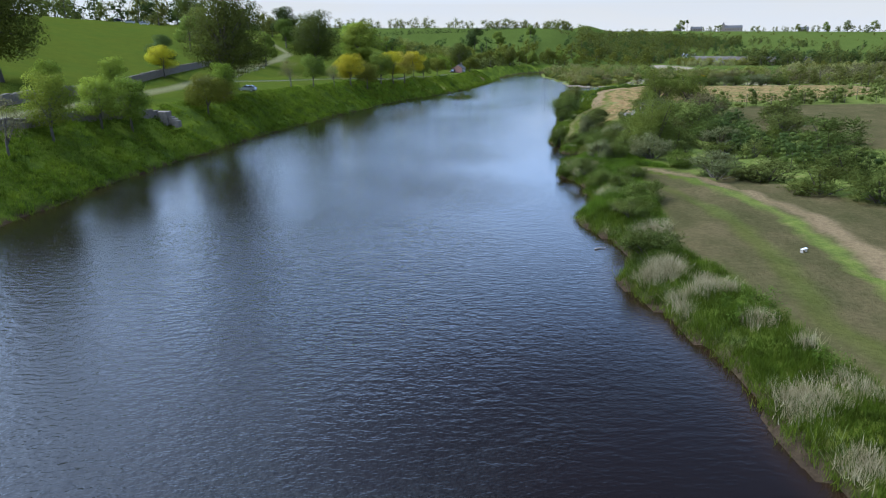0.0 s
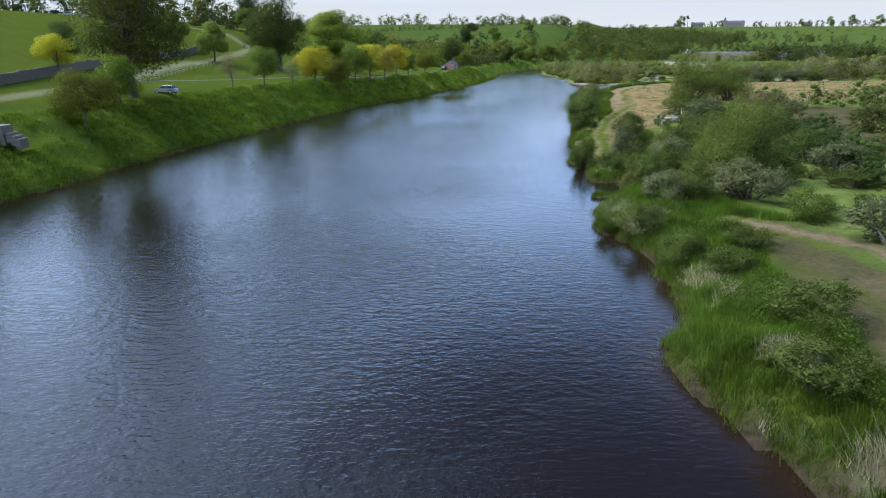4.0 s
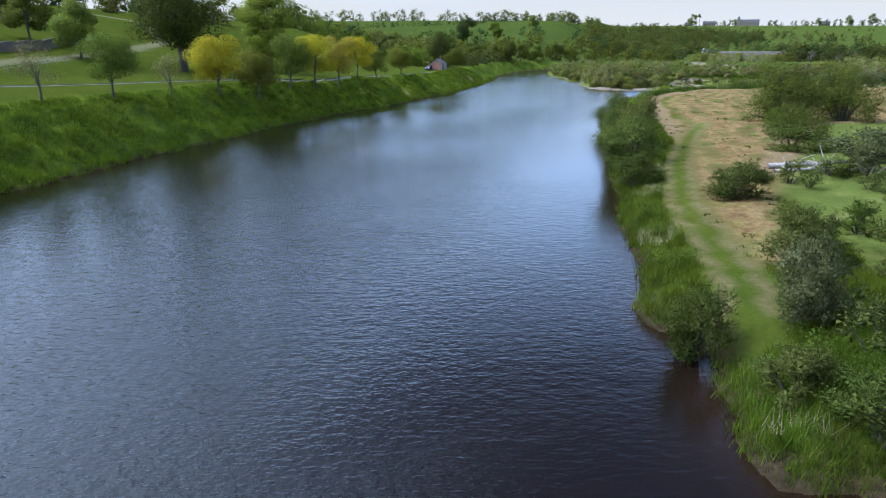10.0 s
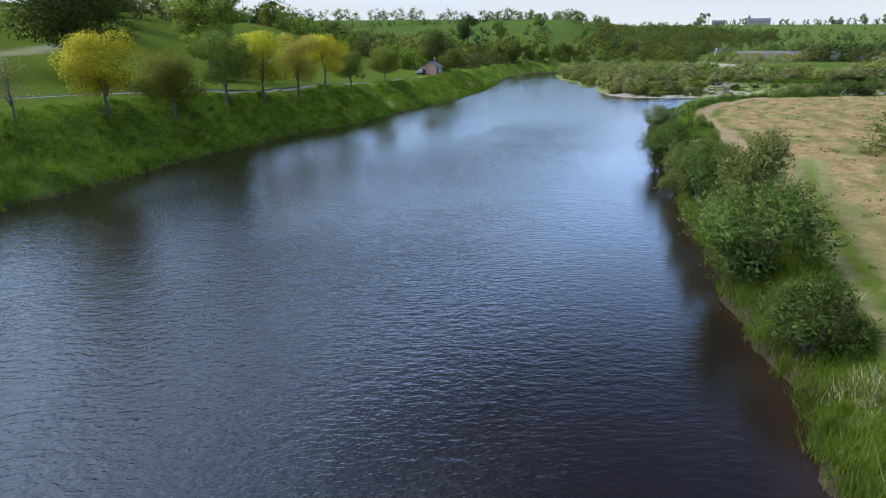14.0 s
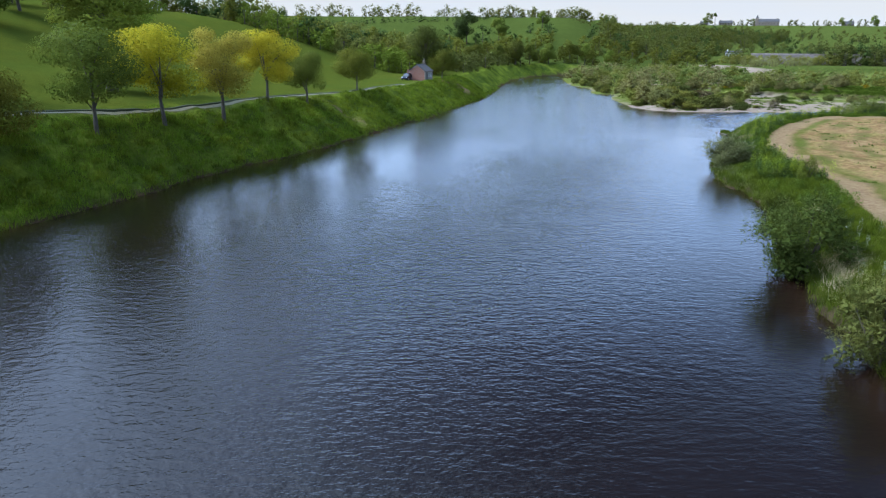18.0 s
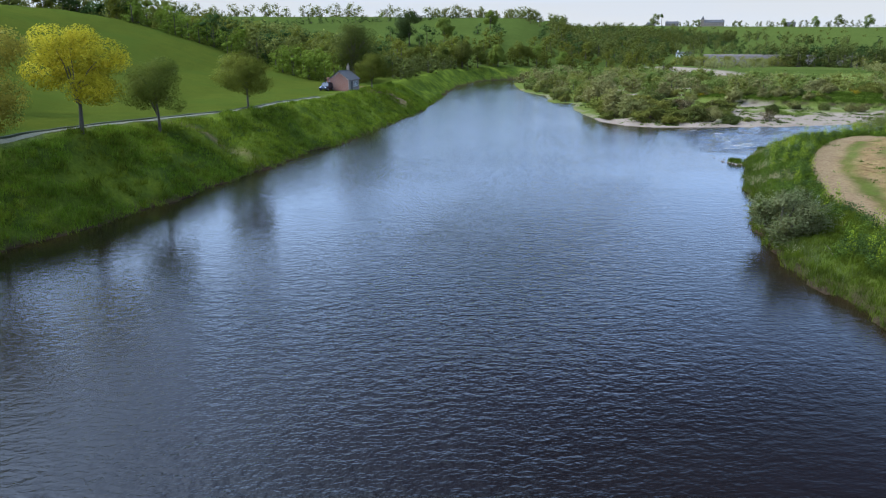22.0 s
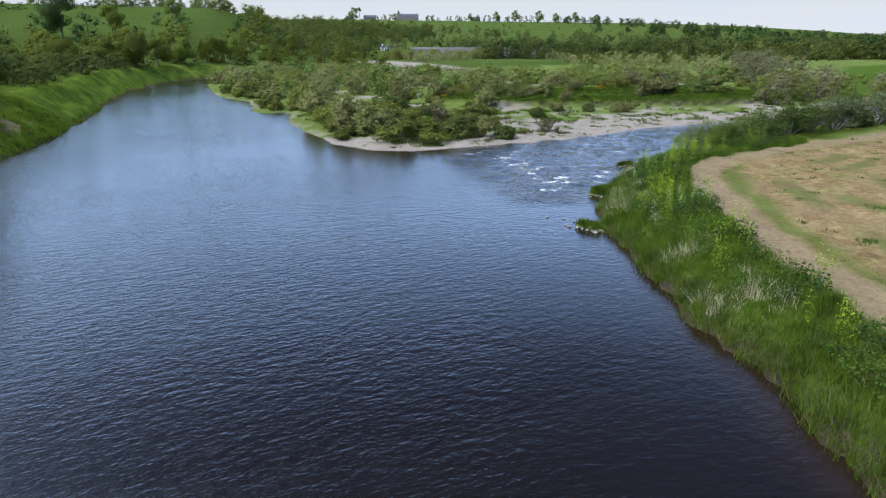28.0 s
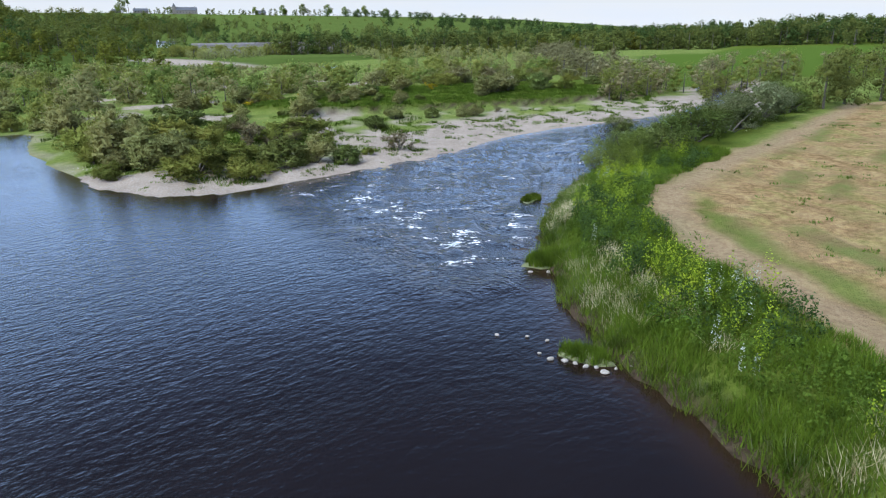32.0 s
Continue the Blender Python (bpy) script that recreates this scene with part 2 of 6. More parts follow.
def leafy(name, dark, light, accent=None, through_light=0.40, patchy=0.0):
    """Leaves: colour varies from clump to clump and plant to plant, and some light comes through."""
    m, nt, nd, lk, bs = material(name)
    g = nd.new("ShaderNodeNewGeometry")
    info = nd.new("ShaderNodeObjectInfo")
    stops = [(0.0, dark), (0.75, light)] + ([(1.0, accent)] if accent else [])
    col = ramp_node(nt, g.outputs["Random Per Island"], stops)
    hsv = nd.new("ShaderNodeHueSaturation")
    lk.new(math_node(nt, "ADD", math_node(nt, "MULTIPLY", info.outputs["Random"], 0.03), 0.485), hsv.inputs["Hue"])
    lk.new(math_node(nt, "ADD", math_node(nt, "MULTIPLY", math_node(nt, "FRACT", math_node(nt, "MULTIPLY", info.outputs["Random"], 7.3)), 0.5), 0.8), hsv.inputs["Value"])
    clump = noise_node(nt, 0.8, 3.0, 0.55)
    col = mix_node(nt, 0.45, col, ramp_node(nt, clump, [(0.35, tuple(0.8 * c for c in dark)), (0.65, accent or light)]))
    if patchy:
        spot = ramp_node(nt, noise_node(nt, 0.55, 4.0, 0.6), [(0.32, tuple(0.45 * c for c in dark)), (0.5, light), (0.66, tuple(1.25 * c for c in light))])
        col = mix_node(nt, patchy, col, spot)
    hsv.inputs["Saturation"].default_value = 1.02
    lk.new(col, hsv.inputs["Color"])
    tr = nd.new("ShaderNodeBsdfTranslucent")
    mx = nd.new("ShaderNodeMixShader")
    mx.inputs[0].default_value = through_light
    lk.new(hsv.outputs[0], bs.inputs["Base Color"]); lk.new(hsv.outputs[0], tr.inputs[0])
    bs.inputs["Roughness"].default_value = 0.65
    bs.inputs["Specular IOR Level"].default_value = 0.04
    lk.new(bs.outputs[0], mx.inputs[1]); lk.new(tr.outputs[0], mx.inputs[2])
    lk.new(mx.outputs[0], nd["Material Output"].inputs["Surface"])
    return m


GREEN_LEAF = leafy("green_leaf", (0.066, 0.097, 0.015), (0.105, 0.138, 0.023), (0.149, 0.179, 0.032))
DARK_LEAF = leafy("dark_leaf", (0.033, 0.054, 0.014), (0.057, 0.086, 0.022))
LIME_LEAF = leafy("lime_leaf", (0.112, 0.154, 0.020), (0.178, 0.224, 0.029), (0.224, 0.264, 0.041))
GOLD_LEAF = leafy("gold_leaf", (0.284, 0.269, 0.019), (0.436, 0.401, 0.028), (0.530, 0.485, 0.048), 0.45)
AMBER_LEAF = leafy("amber_leaf", (0.255, 0.213, 0.033), (0.350, 0.290, 0.048), (0.407, 0.347, 0.071), 0.45)
OLIVE_LEAF = leafy("olive_leaf", (0.068, 0.075, 0.010), (0.107, 0.113, 0.016), (0.140, 0.141, 0.025))
OAK_LEAF = leafy("oak_leaf", (0.043, 0.055, 0.011), (0.072, 0.086, 0.016), (0.102, 0.113, 0.022))
WILLOW_LEAF = leafy("willow_leaf", (0.089, 0.112, 0.028), (0.137, 0.163, 0.042), (0.196, 0.213, 0.067), 0.45)
WILLOW_DARK = leafy("willow_dark_leaf", (0.068, 0.097, 0.021), (0.109, 0.144, 0.033), (0.157, 0.185, 0.048), 0.45)
WILLOW_PALE = leafy("willow_pale_leaf", (0.100, 0.121, 0.042), (0.153, 0.172, 0.069), (0.284, 0.293, 0.154), 0.45)
WILLOW_TALL = leafy("tall_willow_leaf", (0.100, 0.128, 0.023), (0.145, 0.172, 0.032), (0.184, 0.205, 0.050), 0.5)
RUSSET_LEAF = leafy("russet_leaf", (0.115, 0.098, 0.042), (0.185, 0.158, 0.072), (0.23, 0.20, 0.105))
GRASS_BLADE = leafy("grass_blade", (0.032, 0.056, 0.007), (0.074, 0.108, 0.011), (0.127, 0.148, 0.025), 0.40, 0.65)
BANK_BLADE = leafy("bank_grass_blade", (0.046, 0.081, 0.008), (0.112, 0.163, 0.016), (0.193, 0.226, 0.032), 0.42, 0.68)
REED_BLADE = leafy("reed_blade", (0.262, 0.215, 0.108), (0.419, 0.361, 0.207), (0.542, 0.472, 0.298), 0.35)
NETTLE_LEAF = leafy("nettle_leaf", (0.039, 0.067, 0.010), (0.085, 0.125, 0.018), (0.149, 0.185, 0.030), 0.45, 0.4)
SCRUB_LEAF = leafy("scrub_leaf", (0.189, 0.189, 0.067), (0.247, 0.242, 0.086), (0.306, 0.290, 0.114), 0.55)
SCRUB_GREEN = leafy("scrub_green_leaf", (0.151, 0.169, 0.037), (0.213, 0.227, 0.050), (0.274, 0.276, 0.072), 0.55)
WOOD_LEAF = leafy("wood_leaf", (0.072, 0.089, 0.022), (0.115, 0.130, 0.030), (0.157, 0.165, 0.040))
SEDGE_BLADE = leafy("sedge_blade", (0.059, 0.089, 0.021), (0.122, 0.153, 0.047), (0.301, 0.288, 0.145), 0.4, 0.2)
SPURGE_LEAF = leafy("spurge_leaf", (0.150, 0.227, 0.020), (0.275, 0.365, 0.031), (0.400, 0.479, 0.049), 0.45)
GORSE_LEAF = leafy("gorse_leaf", (0.12, 0.13, 0.018), (0.36, 0.27, 0.018), (0.52, 0.37, 0.02))
BLOSSOM = leafy("blossom_leaf", (0.14, 0.17, 0.07), (0.36, 0.38, 0.27), (0.80, 0.80, 0.72))
BARK = plain("bark", (0.035, 0.028, 0.020), (0.095, 0.078, 0.058), 6.0, 0.9, 0, 0.03, (1, 1, 0.25))
PALE_BARK = plain("pale_bark", (0.055, 0.045, 0.034), (0.102, 0.088, 0.068), 7.0, 0.9, 0, 0.03, (1, 1, 0.3))
STONE = plain("wall_stone", (0.095, 0.077, 0.063), (0.237, 0.194, 0.152), 2.5, 0.95, 0, 0.05)
SANDSTONE = plain("sandstone", (0.17, 0.14, 0.13), (0.28, 0.235, 0.215), 0.6, 0.95, 0, 0.05)
PEBBLE = plain("pale_stone", (0.15, 0.125, 0.10), (0.30, 0.255, 0.205), 4.0, 0.9, 0, 0.02)
BRICK = plain("brick", (0.20, 0.085, 0.06), (0.33, 0.16, 0.115), 5.0, 0.9, 0, 0.01)
MORTAR = plain("mortar", (0.22, 0.18, 0.15), (0.32, 0.28, 0.25), 8.0, 0.95)
SLATE = plain("slate", (0.040, 0.041, 0.044), (0.081, 0.078, 0.081), 4.0, 0.9, 0, 0.01)
PAINT_DARK = plain("dark_paint", (0.02, 0.025, 0.03), (0.035, 0.04, 0.045), 8.0, 0.5)
WHITE_PAINT = plain("white_paint", (0.66, 0.66, 0.64), (0.80, 0.80, 0.78), 3.0, 0.6)
WOOD_GREY = plain("weathered_wood", (0.20, 0.17, 0.135), (0.36, 0.32, 0.27), 5.0, 0.85, 0, 0.02, (1, 1, 0.2))
DRIFTWOOD = plain("driftwood", (0.22, 0.18, 0.16), (0.42, 0.38, 0.35), 5.0, 0.9, 0, 0.02)
RUBBER = plain("rubber", (0.012, 0.012, 0.012), (0.03, 0.03, 0.03), 12.0, 0.85)
CAR_SILVER = plain("silver_car_paint", (0.42, 0.45, 0.49), (0.50, 0.53, 0.57), 1.0, 0.25, 0.6, 0)
CAR_NAVY = plain("navy_car_paint", (0.012, 0.018, 0.035), (0.02, 0.028, 0.05), 1.0, 0.25, 0.3, 0)
STEEL = plain("wheel_steel", (0.35, 0.35, 0.36), (0.5, 0.5, 0.5), 6.0, 0.4, 0.9, 0)
LAMP_GLASS = plain("lamp_glass", (0.6, 0.6, 0.6), (0.7, 0.7, 0.7), 5.0, 0.15, 0, 0)
TAIL_RED = plain("tail_lamp_red", (0.35, 0.01, 0.01), (0.45, 0.02, 0.02), 5.0, 0.2, 0, 0)
PANE, _nt, _nd, _lk, _bs = material("window_glass")
_bs.inputs["Base Color"].default_value = (0.02, 0.025, 0.03, 1)
_bs.inputs["Roughness"].default_value = 0.05

# ---- the river's banks ----
LEFT = [(-52, -420), (-52, -60), (-50, 59), (-50, 85), (-47, 106), (-44, 130), (-41, 147), (-37, 166), (-33, 187), (-28, 205),
        (-24.5, 224), (-18.5, 241), (-13.5, 255), (-8, 269), (-1, 290), (4, 309), (9, 320), (15, 342), (26, 388), (35, 440),
        (45, 500), (62, 553), (82, 572), (120, 588), (170, 592)]
FAR_BANK = [(170, 576), (120, 570), (92, 558), (75, 532), (69, 485), (68, 462), (70, 438), (65, 413), (65.5, 408), (70.5, 407), (71, 402), (66, 385), (64, 370), (63, 354), (65, 345),
            (70, 340.5), (77, 339.5), (86, 340.5), (96, 340), (106, 342), (118, 344), (131, 344.5), (146, 342), (160, 340), (185, 346), (230, 372)]
RIGHT = [(234, 362), (188, 337), (160, 329), (135, 326), (115, 322), (97, 317), (88, 313), (80, 308.5), (74, 304), (69.5, 300),
         (66.5, 295.5), (63.5, 290), (60, 283), (56.5, 275), (53, 267.5), (49.5, 258.5), (46.8, 250), (45.5, 243), (44, 231), (40.5, 223), (37.5, 214), (35, 203),
         (30.5, 184), (27, 170), (24, 153), (21.5, 141), (19.3, 132), (18.2, 127), (19.6, 122), (18.8, 117), (18.0, 113), (19, 111.2), (20.5, 111.5), (22.5, 108.8), (21.5, 106.5), (20.5, 104), (18.2, 102), (17, 99), (14.5, 94), (13.2, 90),
         (16, 80), (15, 73), (13, 67), (10.4, 62), (11.8, 56), (13.0, 51), (12.2, 47), (10.4, 41), (12, 33), (12.3, 24), (13, 14), (16, -60), (18, -420)]
RIVER = LEFT + FAR_BANK + RIGHT
N_LEFT, N_FAR = len(LEFT), len(FAR_BANK)
STRAW = [(25, 130), (26, 142), (29, 153), (33, 165), (37, 178), (43, 205), (47, 222), (52, 237), (54, 251), (58, 264), (64, 277),
         (70, 286), (78, 297), (84, 303), (92, 307), (104, 308.5), (124, 310), (150, 313), (176, 316), (185, 298), (150, 230), (95, 205), (66, 200), (52, 178),
         (47, 168), (36, 150), (30, 135), (27, 128)]
MOWN = [(24, 84), (20, 70), (18.5, 58), (15.5, 44), (17, 36), (17, 20), (20, -60), (66, -60), (52, 20), (43.5, 50), (36, 71), (29, 82)]
FAR_MOWN = [(46, 120), (60, 112), (72, 88), (150, 60), (170, 160), (112, 192), (77, 182), (58, 150)]
TRACK = [(-66, 172), (-54, 193), (-46, 208), (-38, 228), (-30, 244), (-24, 254), (-19, 268), (-15, 284), (-10, 299), (-3, 320), (4, 342), (9, 364)]
LANE = [(-72, -60), (-70, 40), (-67, 80), (-65, 110), (-65, 150), (-66, 200), (-64, 240), (-66, 285), (-80, 305), (-110, 300)]
BANK_TRACK = [(21.2, 121.5), (23, 126), (25, 135), (27, 147), (33, 166), (43, 191), (50, 205)]
FIELD_TRACK = [(23, 84), (28, 78), (30.5, 67), (31.5, 54), (30, 42), (27, 28), (27, -40)]
MEADOW = [(100, 392), (108, 381), (118, 373), (135, 367), (152, 361), (176, 356), (205, 372), (190, 400), (150, 412)]
SHORE_A = np.array([(-80, -2), (0, 0), (0.7, 0.7), (8, 6.5), (11, 7.8), (14, 8.4), (20, 8.9), (28, 9.7), (36, 11.8), (130, 30), (250, 35), (900, 42)])
SHORE_B = np.array([(-80, -2), (0, 0), (0.7, 0.7), (8, 5.8), (12, 6.4), (27, 7.2), (45, 10.5), (60, 16), (79, 22), (95, 25), (150, 30), (300, 35), (900, 42)])
SHORE_R = np.array([(-80, -2), (0, 0), (0.6, 0.7), (2.5, 1.5), (6, 2.0), (40, 2.6), (200, 4.0), (900, 8)])
SHORE_F = np.array([(-80, -1.5), (0, 0), (4, 0.35), (10, 0.8), (22, 1.5), (80, 1.9), (300, 2.2), (900, 6)])


BAR = [(246, 780), (252, 750), (233, 640), (214, 570), (196, 585), (202, 665), (208, 730)]
BROOK = [(222, 470), (222, 526), (262, 590), (300, 640), (345, 712), (372, 790), (400, 870)]


def survey(x, y):
    """Height of the land, the distance from the water (negative inside) and the bank: 0 left, 1 far, 2 right."""
    x, y = np.asarray(x, float), np.asarray(y, float)
    d, leg = line_dist(x, y, RIVER)
    d = np.where(inside(x, y, RIVER), -d, d)
    d = d + (vnoise(x, y, 5.0, 3) - 0.5) * 1.6 * sstep(6, 1, np.abs(d)) + (vnoise(x, y, 1.6, 5) - 0.5) * 0.6 * sstep(3, 0.5, np.abs(d))
    bank = np.where(leg < N_LEFT - 1, 0, np.where(leg < N_LEFT + N_FAR - 1, 1, 2))
    za, zb = np.interp(d, *SHORE_A.T), np.interp(d, *SHORE_B.T)
    zl = za + (zb - za) * sstep(235, 320, y)
    zl = np.where(d > 12, 7 + (zl - 7) * (1 - 0.5 * sstep(400, 445, y)), zl)
    zr, zf = np.interp(d, *SHORE_R.T), np.interp(d, *SHORE_F.T)
    zl = zl + (zf - zl) * sstep(60, 130, x - 0.25 * (y - 560)) * sstep(540, 580, y)
    zr, zf = np.interp(d, *SHORE_R.T), np.interp(d, *SHORE_F.T)
    z = np.where(bank == 0, zl, np.where(bank == 1, zf, zr))
    meadow = region(x, y, MEADOW, 0.7)
    z = z + 1.1 * meadow
    # rising ground behind the valley
    mid = 23 * sstep(560, 900, y) * sstep(190, 105, x - 0.22 * (y - 600)) * np.where(x < -120, sstep(-900, -300, x) * 0.6 + 0.4, 1)
    far = 50 * sstep(860, 1500, y) * sstep(120, 330, x - 0.05 * (y - 900)) * sstep(2600, 1200, x)
    east = 9 * sstep(520, 900, x) * sstep(900, 500, y)
    dry = sstep(0, 3, d)
    z = z + dry * (np.maximum(mid, far) + east)
    z = z - 3.4 * sstep(9, 4, line_dist(x, y, BROOK[1:])[0]) * (bank == 1)
    tuft = (vnoise(x, y, 3.2, 11) - 0.5) * 1.5 + (vnoise(x, y, 1.5, 12) - 0.5) * 0.8
    z = z + np.where(bank == 0, sstep(0.4, 2, d) * sstep(12, 7, d), 0.35 * sstep(0.5, 2, d)) * tuft
    z = z + sstep(15, 60, d) * (vnoise(x, y, 38, 13) - 0.5) * np.where(bank == 1, 1.0, 0.8)
    wet = (bank == 1) & (line_dist(x, y, BROOK[1:])[0] < 10)
    return np.where((d > 0.3) & ~wet, np.maximum(z, 0.06), z), d, bank


def ground_at(x, y):
    return float(survey(np.array([x]), np.array([y]))[0][0])


def steps(*legs):
    res = []
    for a, b, s in legs:
        res.append(np.arange(a, b, s))
    return np.unique(np.round(np.concatenate(res), 3))


gx = steps((-2600, -500, 150), (-500, -160, 20), (-160, -80, 4), (-80, -56, 1.5), (-56, -20, 0.6), (-20, 105, 0.9), (105, 180, 2), (180, 400, 8), (400, 1000, 40), (1000, 3001, 200))
gy = steps((-700, -100, 60), (-100, 0, 6), (0, 370, 1.1), (370, 460, 2), (460, 620, 5), (620, 1000, 15), (1000, 1700, 50), (1700, 3301, 200))
GX, GY = np.meshgrid(gx, gy)
GX, GY = GX.ravel(), GY.ravel()
GZ, GD, GB = survey(GX, GY)
nx, ny = len(gx), len(gy)
idx = np.arange(nx * ny).reshape(ny, nx)
quads = np.stack([idx[:-1, :-1], idx[:-1, 1:], idx[1:, 1:], idx[1:, :-1]], -1).reshape(-1, 4)
ground_mesh = mesh_np("ground", np.stack([GX, GY, GZ], 1), quads, True)


def put_attr(me, name, values):
    a = me.attributes.new(name, "FLOAT", "POINT")
    a.data.foreach_set("value", np.asarray(values, np.float32))


edge_n = (vnoise(GX, GY, 3.0, 21) - 0.5) * 2
a_straw = region(GX + edge_n * 0.6, GY + edge_n * 0.6, STRAW, 1.0)
es = line_dist(GX + edge_n * 0.5, GY, STRAW + STRAW[:1])[0]
a_verge = a_straw * sstep(4.2, 2.0, es) * (GX > 40)
a_mown = np.maximum(region(GX, GY, MOWN, 1.0), region(GX, GY, FAR_MOWN, 2.0))
a_dirt = np.maximum(0.25 * sstep(0.8, 0.1, line_dist(GX, GY, TRACK)[0]), 0.65 * sstep(2.0, 1.2, line_dist(GX, GY, LANE)[0]))
bt = line_dist(GX, GY, BANK_TRACK)[0]
a_path = 0.5 * sstep(0.55, 0.15, np.abs(bt - 1.0)) * (GY > 123)
ft = line_dist(GX + edge_n * 0.3, GY, FIELD_TRACK)[0]
a_path = np.maximum(a_path, 0.65 * sstep(1.3, 0.7, ft))
a_green = np.maximum(np.maximum(sstep(1.0, 0.5, np.abs(ft - 2.1)) * (GX < 30.5), 0.5 * sstep(1.4, 0.4, np.abs(ft - 7.6)) * (GX < 26)), sstep(2.4, 0.7, bt))
a_green = np.maximum(a_green, 0.8 * sstep(1.0, 0.4, np.abs(es - 4.0)) * (GY > 215) * (GX < 90) * a_straw)
a_path = np.maximum(a_path, 0.75 * a_verge * (1 - a_green))
a_path = np.maximum(a_path, 0.7 * sstep(0.9, 0.2, line_dist(GX, GY, [(-10, 294), (-6, 294.6), (-2, 295.6), (0, 295.2)])[0]))
a_path = np.maximum(a_path, region(GX, GY, [(1, 364), (6, 375), (16, 378), (24, 386), (22, 378), (12, 366), (7, 360)], 0.8) * 0.9)
grav = sstep(11, 6, GD + edge_n * 3) * (GB == 1) * (GY < 356) * sstep(-3, 0, GD)
grav = np.maximum(grav, sstep(22, 13, GD + edge_n * 7) * (GB == 1) * sstep(86, 96, GX) * sstep(175, 150, GX) * (vnoise(GX, GY, 5, 31) > 0.34))
grav = np.maximum(grav, (vnoise(GX, GY, 11, 32) > 0.76) * (GB == 1) * (GY < 480) * 0.9)
grav = np.maximum(grav, region(GX, GY, BAR, 4))
grav = np.maximum(grav, sstep(2.2, 0.8, GD + edge_n * 1.8) * (GB == 1) * (GY < 460) * np.where((GY < 360) | (GX > 92), 1.0, 0.45 * (vnoise(GX, GY, 7, 33) > 0.5)) * sstep(-3, 0, GD))
grav = np.maximum(grav, 0.35 * sstep(1.2, 0.6, np.hypot(GX - 13.6, (GY - 50.5) * 1.1)))
grav = np.maximum(grav, (GB == 2) * (GX > 150) * sstep(8, 4, GD))
a_mud = sstep(0.9, 0.4, GD) * (GB == 2) + sstep(0.5, 0.2, GD) * (GB == 0)
m_edge = line_dist(GX, GY, MEADOW + MEADOW[:1])[0]
a_mud = np.maximum(a_mud, sstep(0.9, 0.3, m_edge) * (GY < 385))
a_meadow = region(GX, GY, MEADOW, 0.5)
a_field = region(GX, GY, [(205, 380), (420, 500), (560, 420), (500, 250), (270, 330)], 6)
grav = grav * (1 - a_meadow) * (1 - a_field)
a_rough = (1 - a_meadow) * np.where(GB == 1, 0.9 * sstep(-2, 0, GD), np.where((GB == 2) & (GX < 260), 0.9 * sstep(9, 15, GD), 0.0))
a_rough = np.maximum(a_rough, 0.3 * sstep(620, 700, GY) * sstep(120, 190, GX - 0.22 * (GY - 600)))
a_rough = np.maximum(a_rough, 0.15 * sstep(540, 620, GY) * (GX < 300))
a_lush = np.where(GB == 0, sstep(14, 9, GD), 0.0)
a_field = region(GX, GY, [(205, 380), (420, 500), (560, 420), (500, 250), (270, 330)], 6)
for nm, val in (("straw", a_straw * (1 - 0.9 * a_green)), ("mown", a_mown * (1 - a_green)), ("dirt", a_dirt), ("path", a_path), ("gravel", grav), ("mud", a_mud), ("rough", a_rough), ("lush", a_lush), ("swath", a_straw * sstep(0.2, 0.8, 0.5 + 0.5 * np.sin(es * 1.55 + 2.2 * vnoise(GX, GY, 9, 58))) * sstep(0.30, 0.62, vnoise(GX, GY, 5, 59))), ("hill", 0.8 * sstep(520, 580, GY) * (1 - a_mown)), ("field", a_field)):
    put_attr(ground_mesh, nm, val)

m, nt, nd, lk, bs = material("ground")
n_big = noise_node(nt, 0.035, 4.0)
n_mid = noise_node(nt, 0.35, 5.0, 0.6)
n_fine = noise_node(nt, 2.6, 5.0, 0.65)
n_grain = noise_node(nt, 14.0, 3.0)
turf = mix_node(nt, 0.5, ramp_node(nt, n_mid, [(0.3, (0.035, 0.050, 0.008)), (0.7, (0.072, 0.085, 0.012))]),
                ramp_node(nt, n_fine, [(0.25, (0.034, 0.045, 0.007)), (0.75, (0.098, 0.110, 0.016))]))
turf = mix_node(nt, math_node(nt, "MULTIPLY", n_big, 0.5), turf, (0.062, 0.083, 0.013))
lush = mix_node(nt, 0.55, ramp_node(nt, n_mid, [(0.35, (0.042, 0.064, 0.009)), (0.65, (0.141, 0.179, 0.020))]),
                ramp_node(nt, n_fine, [(0.3, (0.031, 0.050, 0.007)), (0.7, (0.151, 0.198, 0.026))]))
lush = mix_node(nt, math_node(nt, "MULTIPLY", ramp_node(nt, noise_node(nt, 0.22, 5.0, 0.62), [(0.47, (0, 0, 0)), (0.60, (1, 1, 1))]), 0.6), lush, (0.030, 0.054, 0.012))
turf = mix_node(nt, math_node(nt, "MULTIPLY", ramp_node(nt, noise_node(nt, 0.09, 6.0, 0.66), [(0.46, (0, 0, 0)), (0.66, (1, 1, 1))]), 0.45), turf, (0.040, 0.072, 0.012))
turf = mix_node(nt, attr_node(nt, "hill"), turf, mix_node(nt, 0.5, ramp_node(nt, n_big, [(0.35, (0.030, 0.048, 0.011)), (0.65, (0.047, 0.071, 0.016))]), ramp_node(nt, n_mid, [(0.3, (0.027, 0.043, 0.009)), (0.7, (0.047, 0.070, 0.015))])))
col = mix_node(nt, attr_node(nt, "lush"), turf, lush)
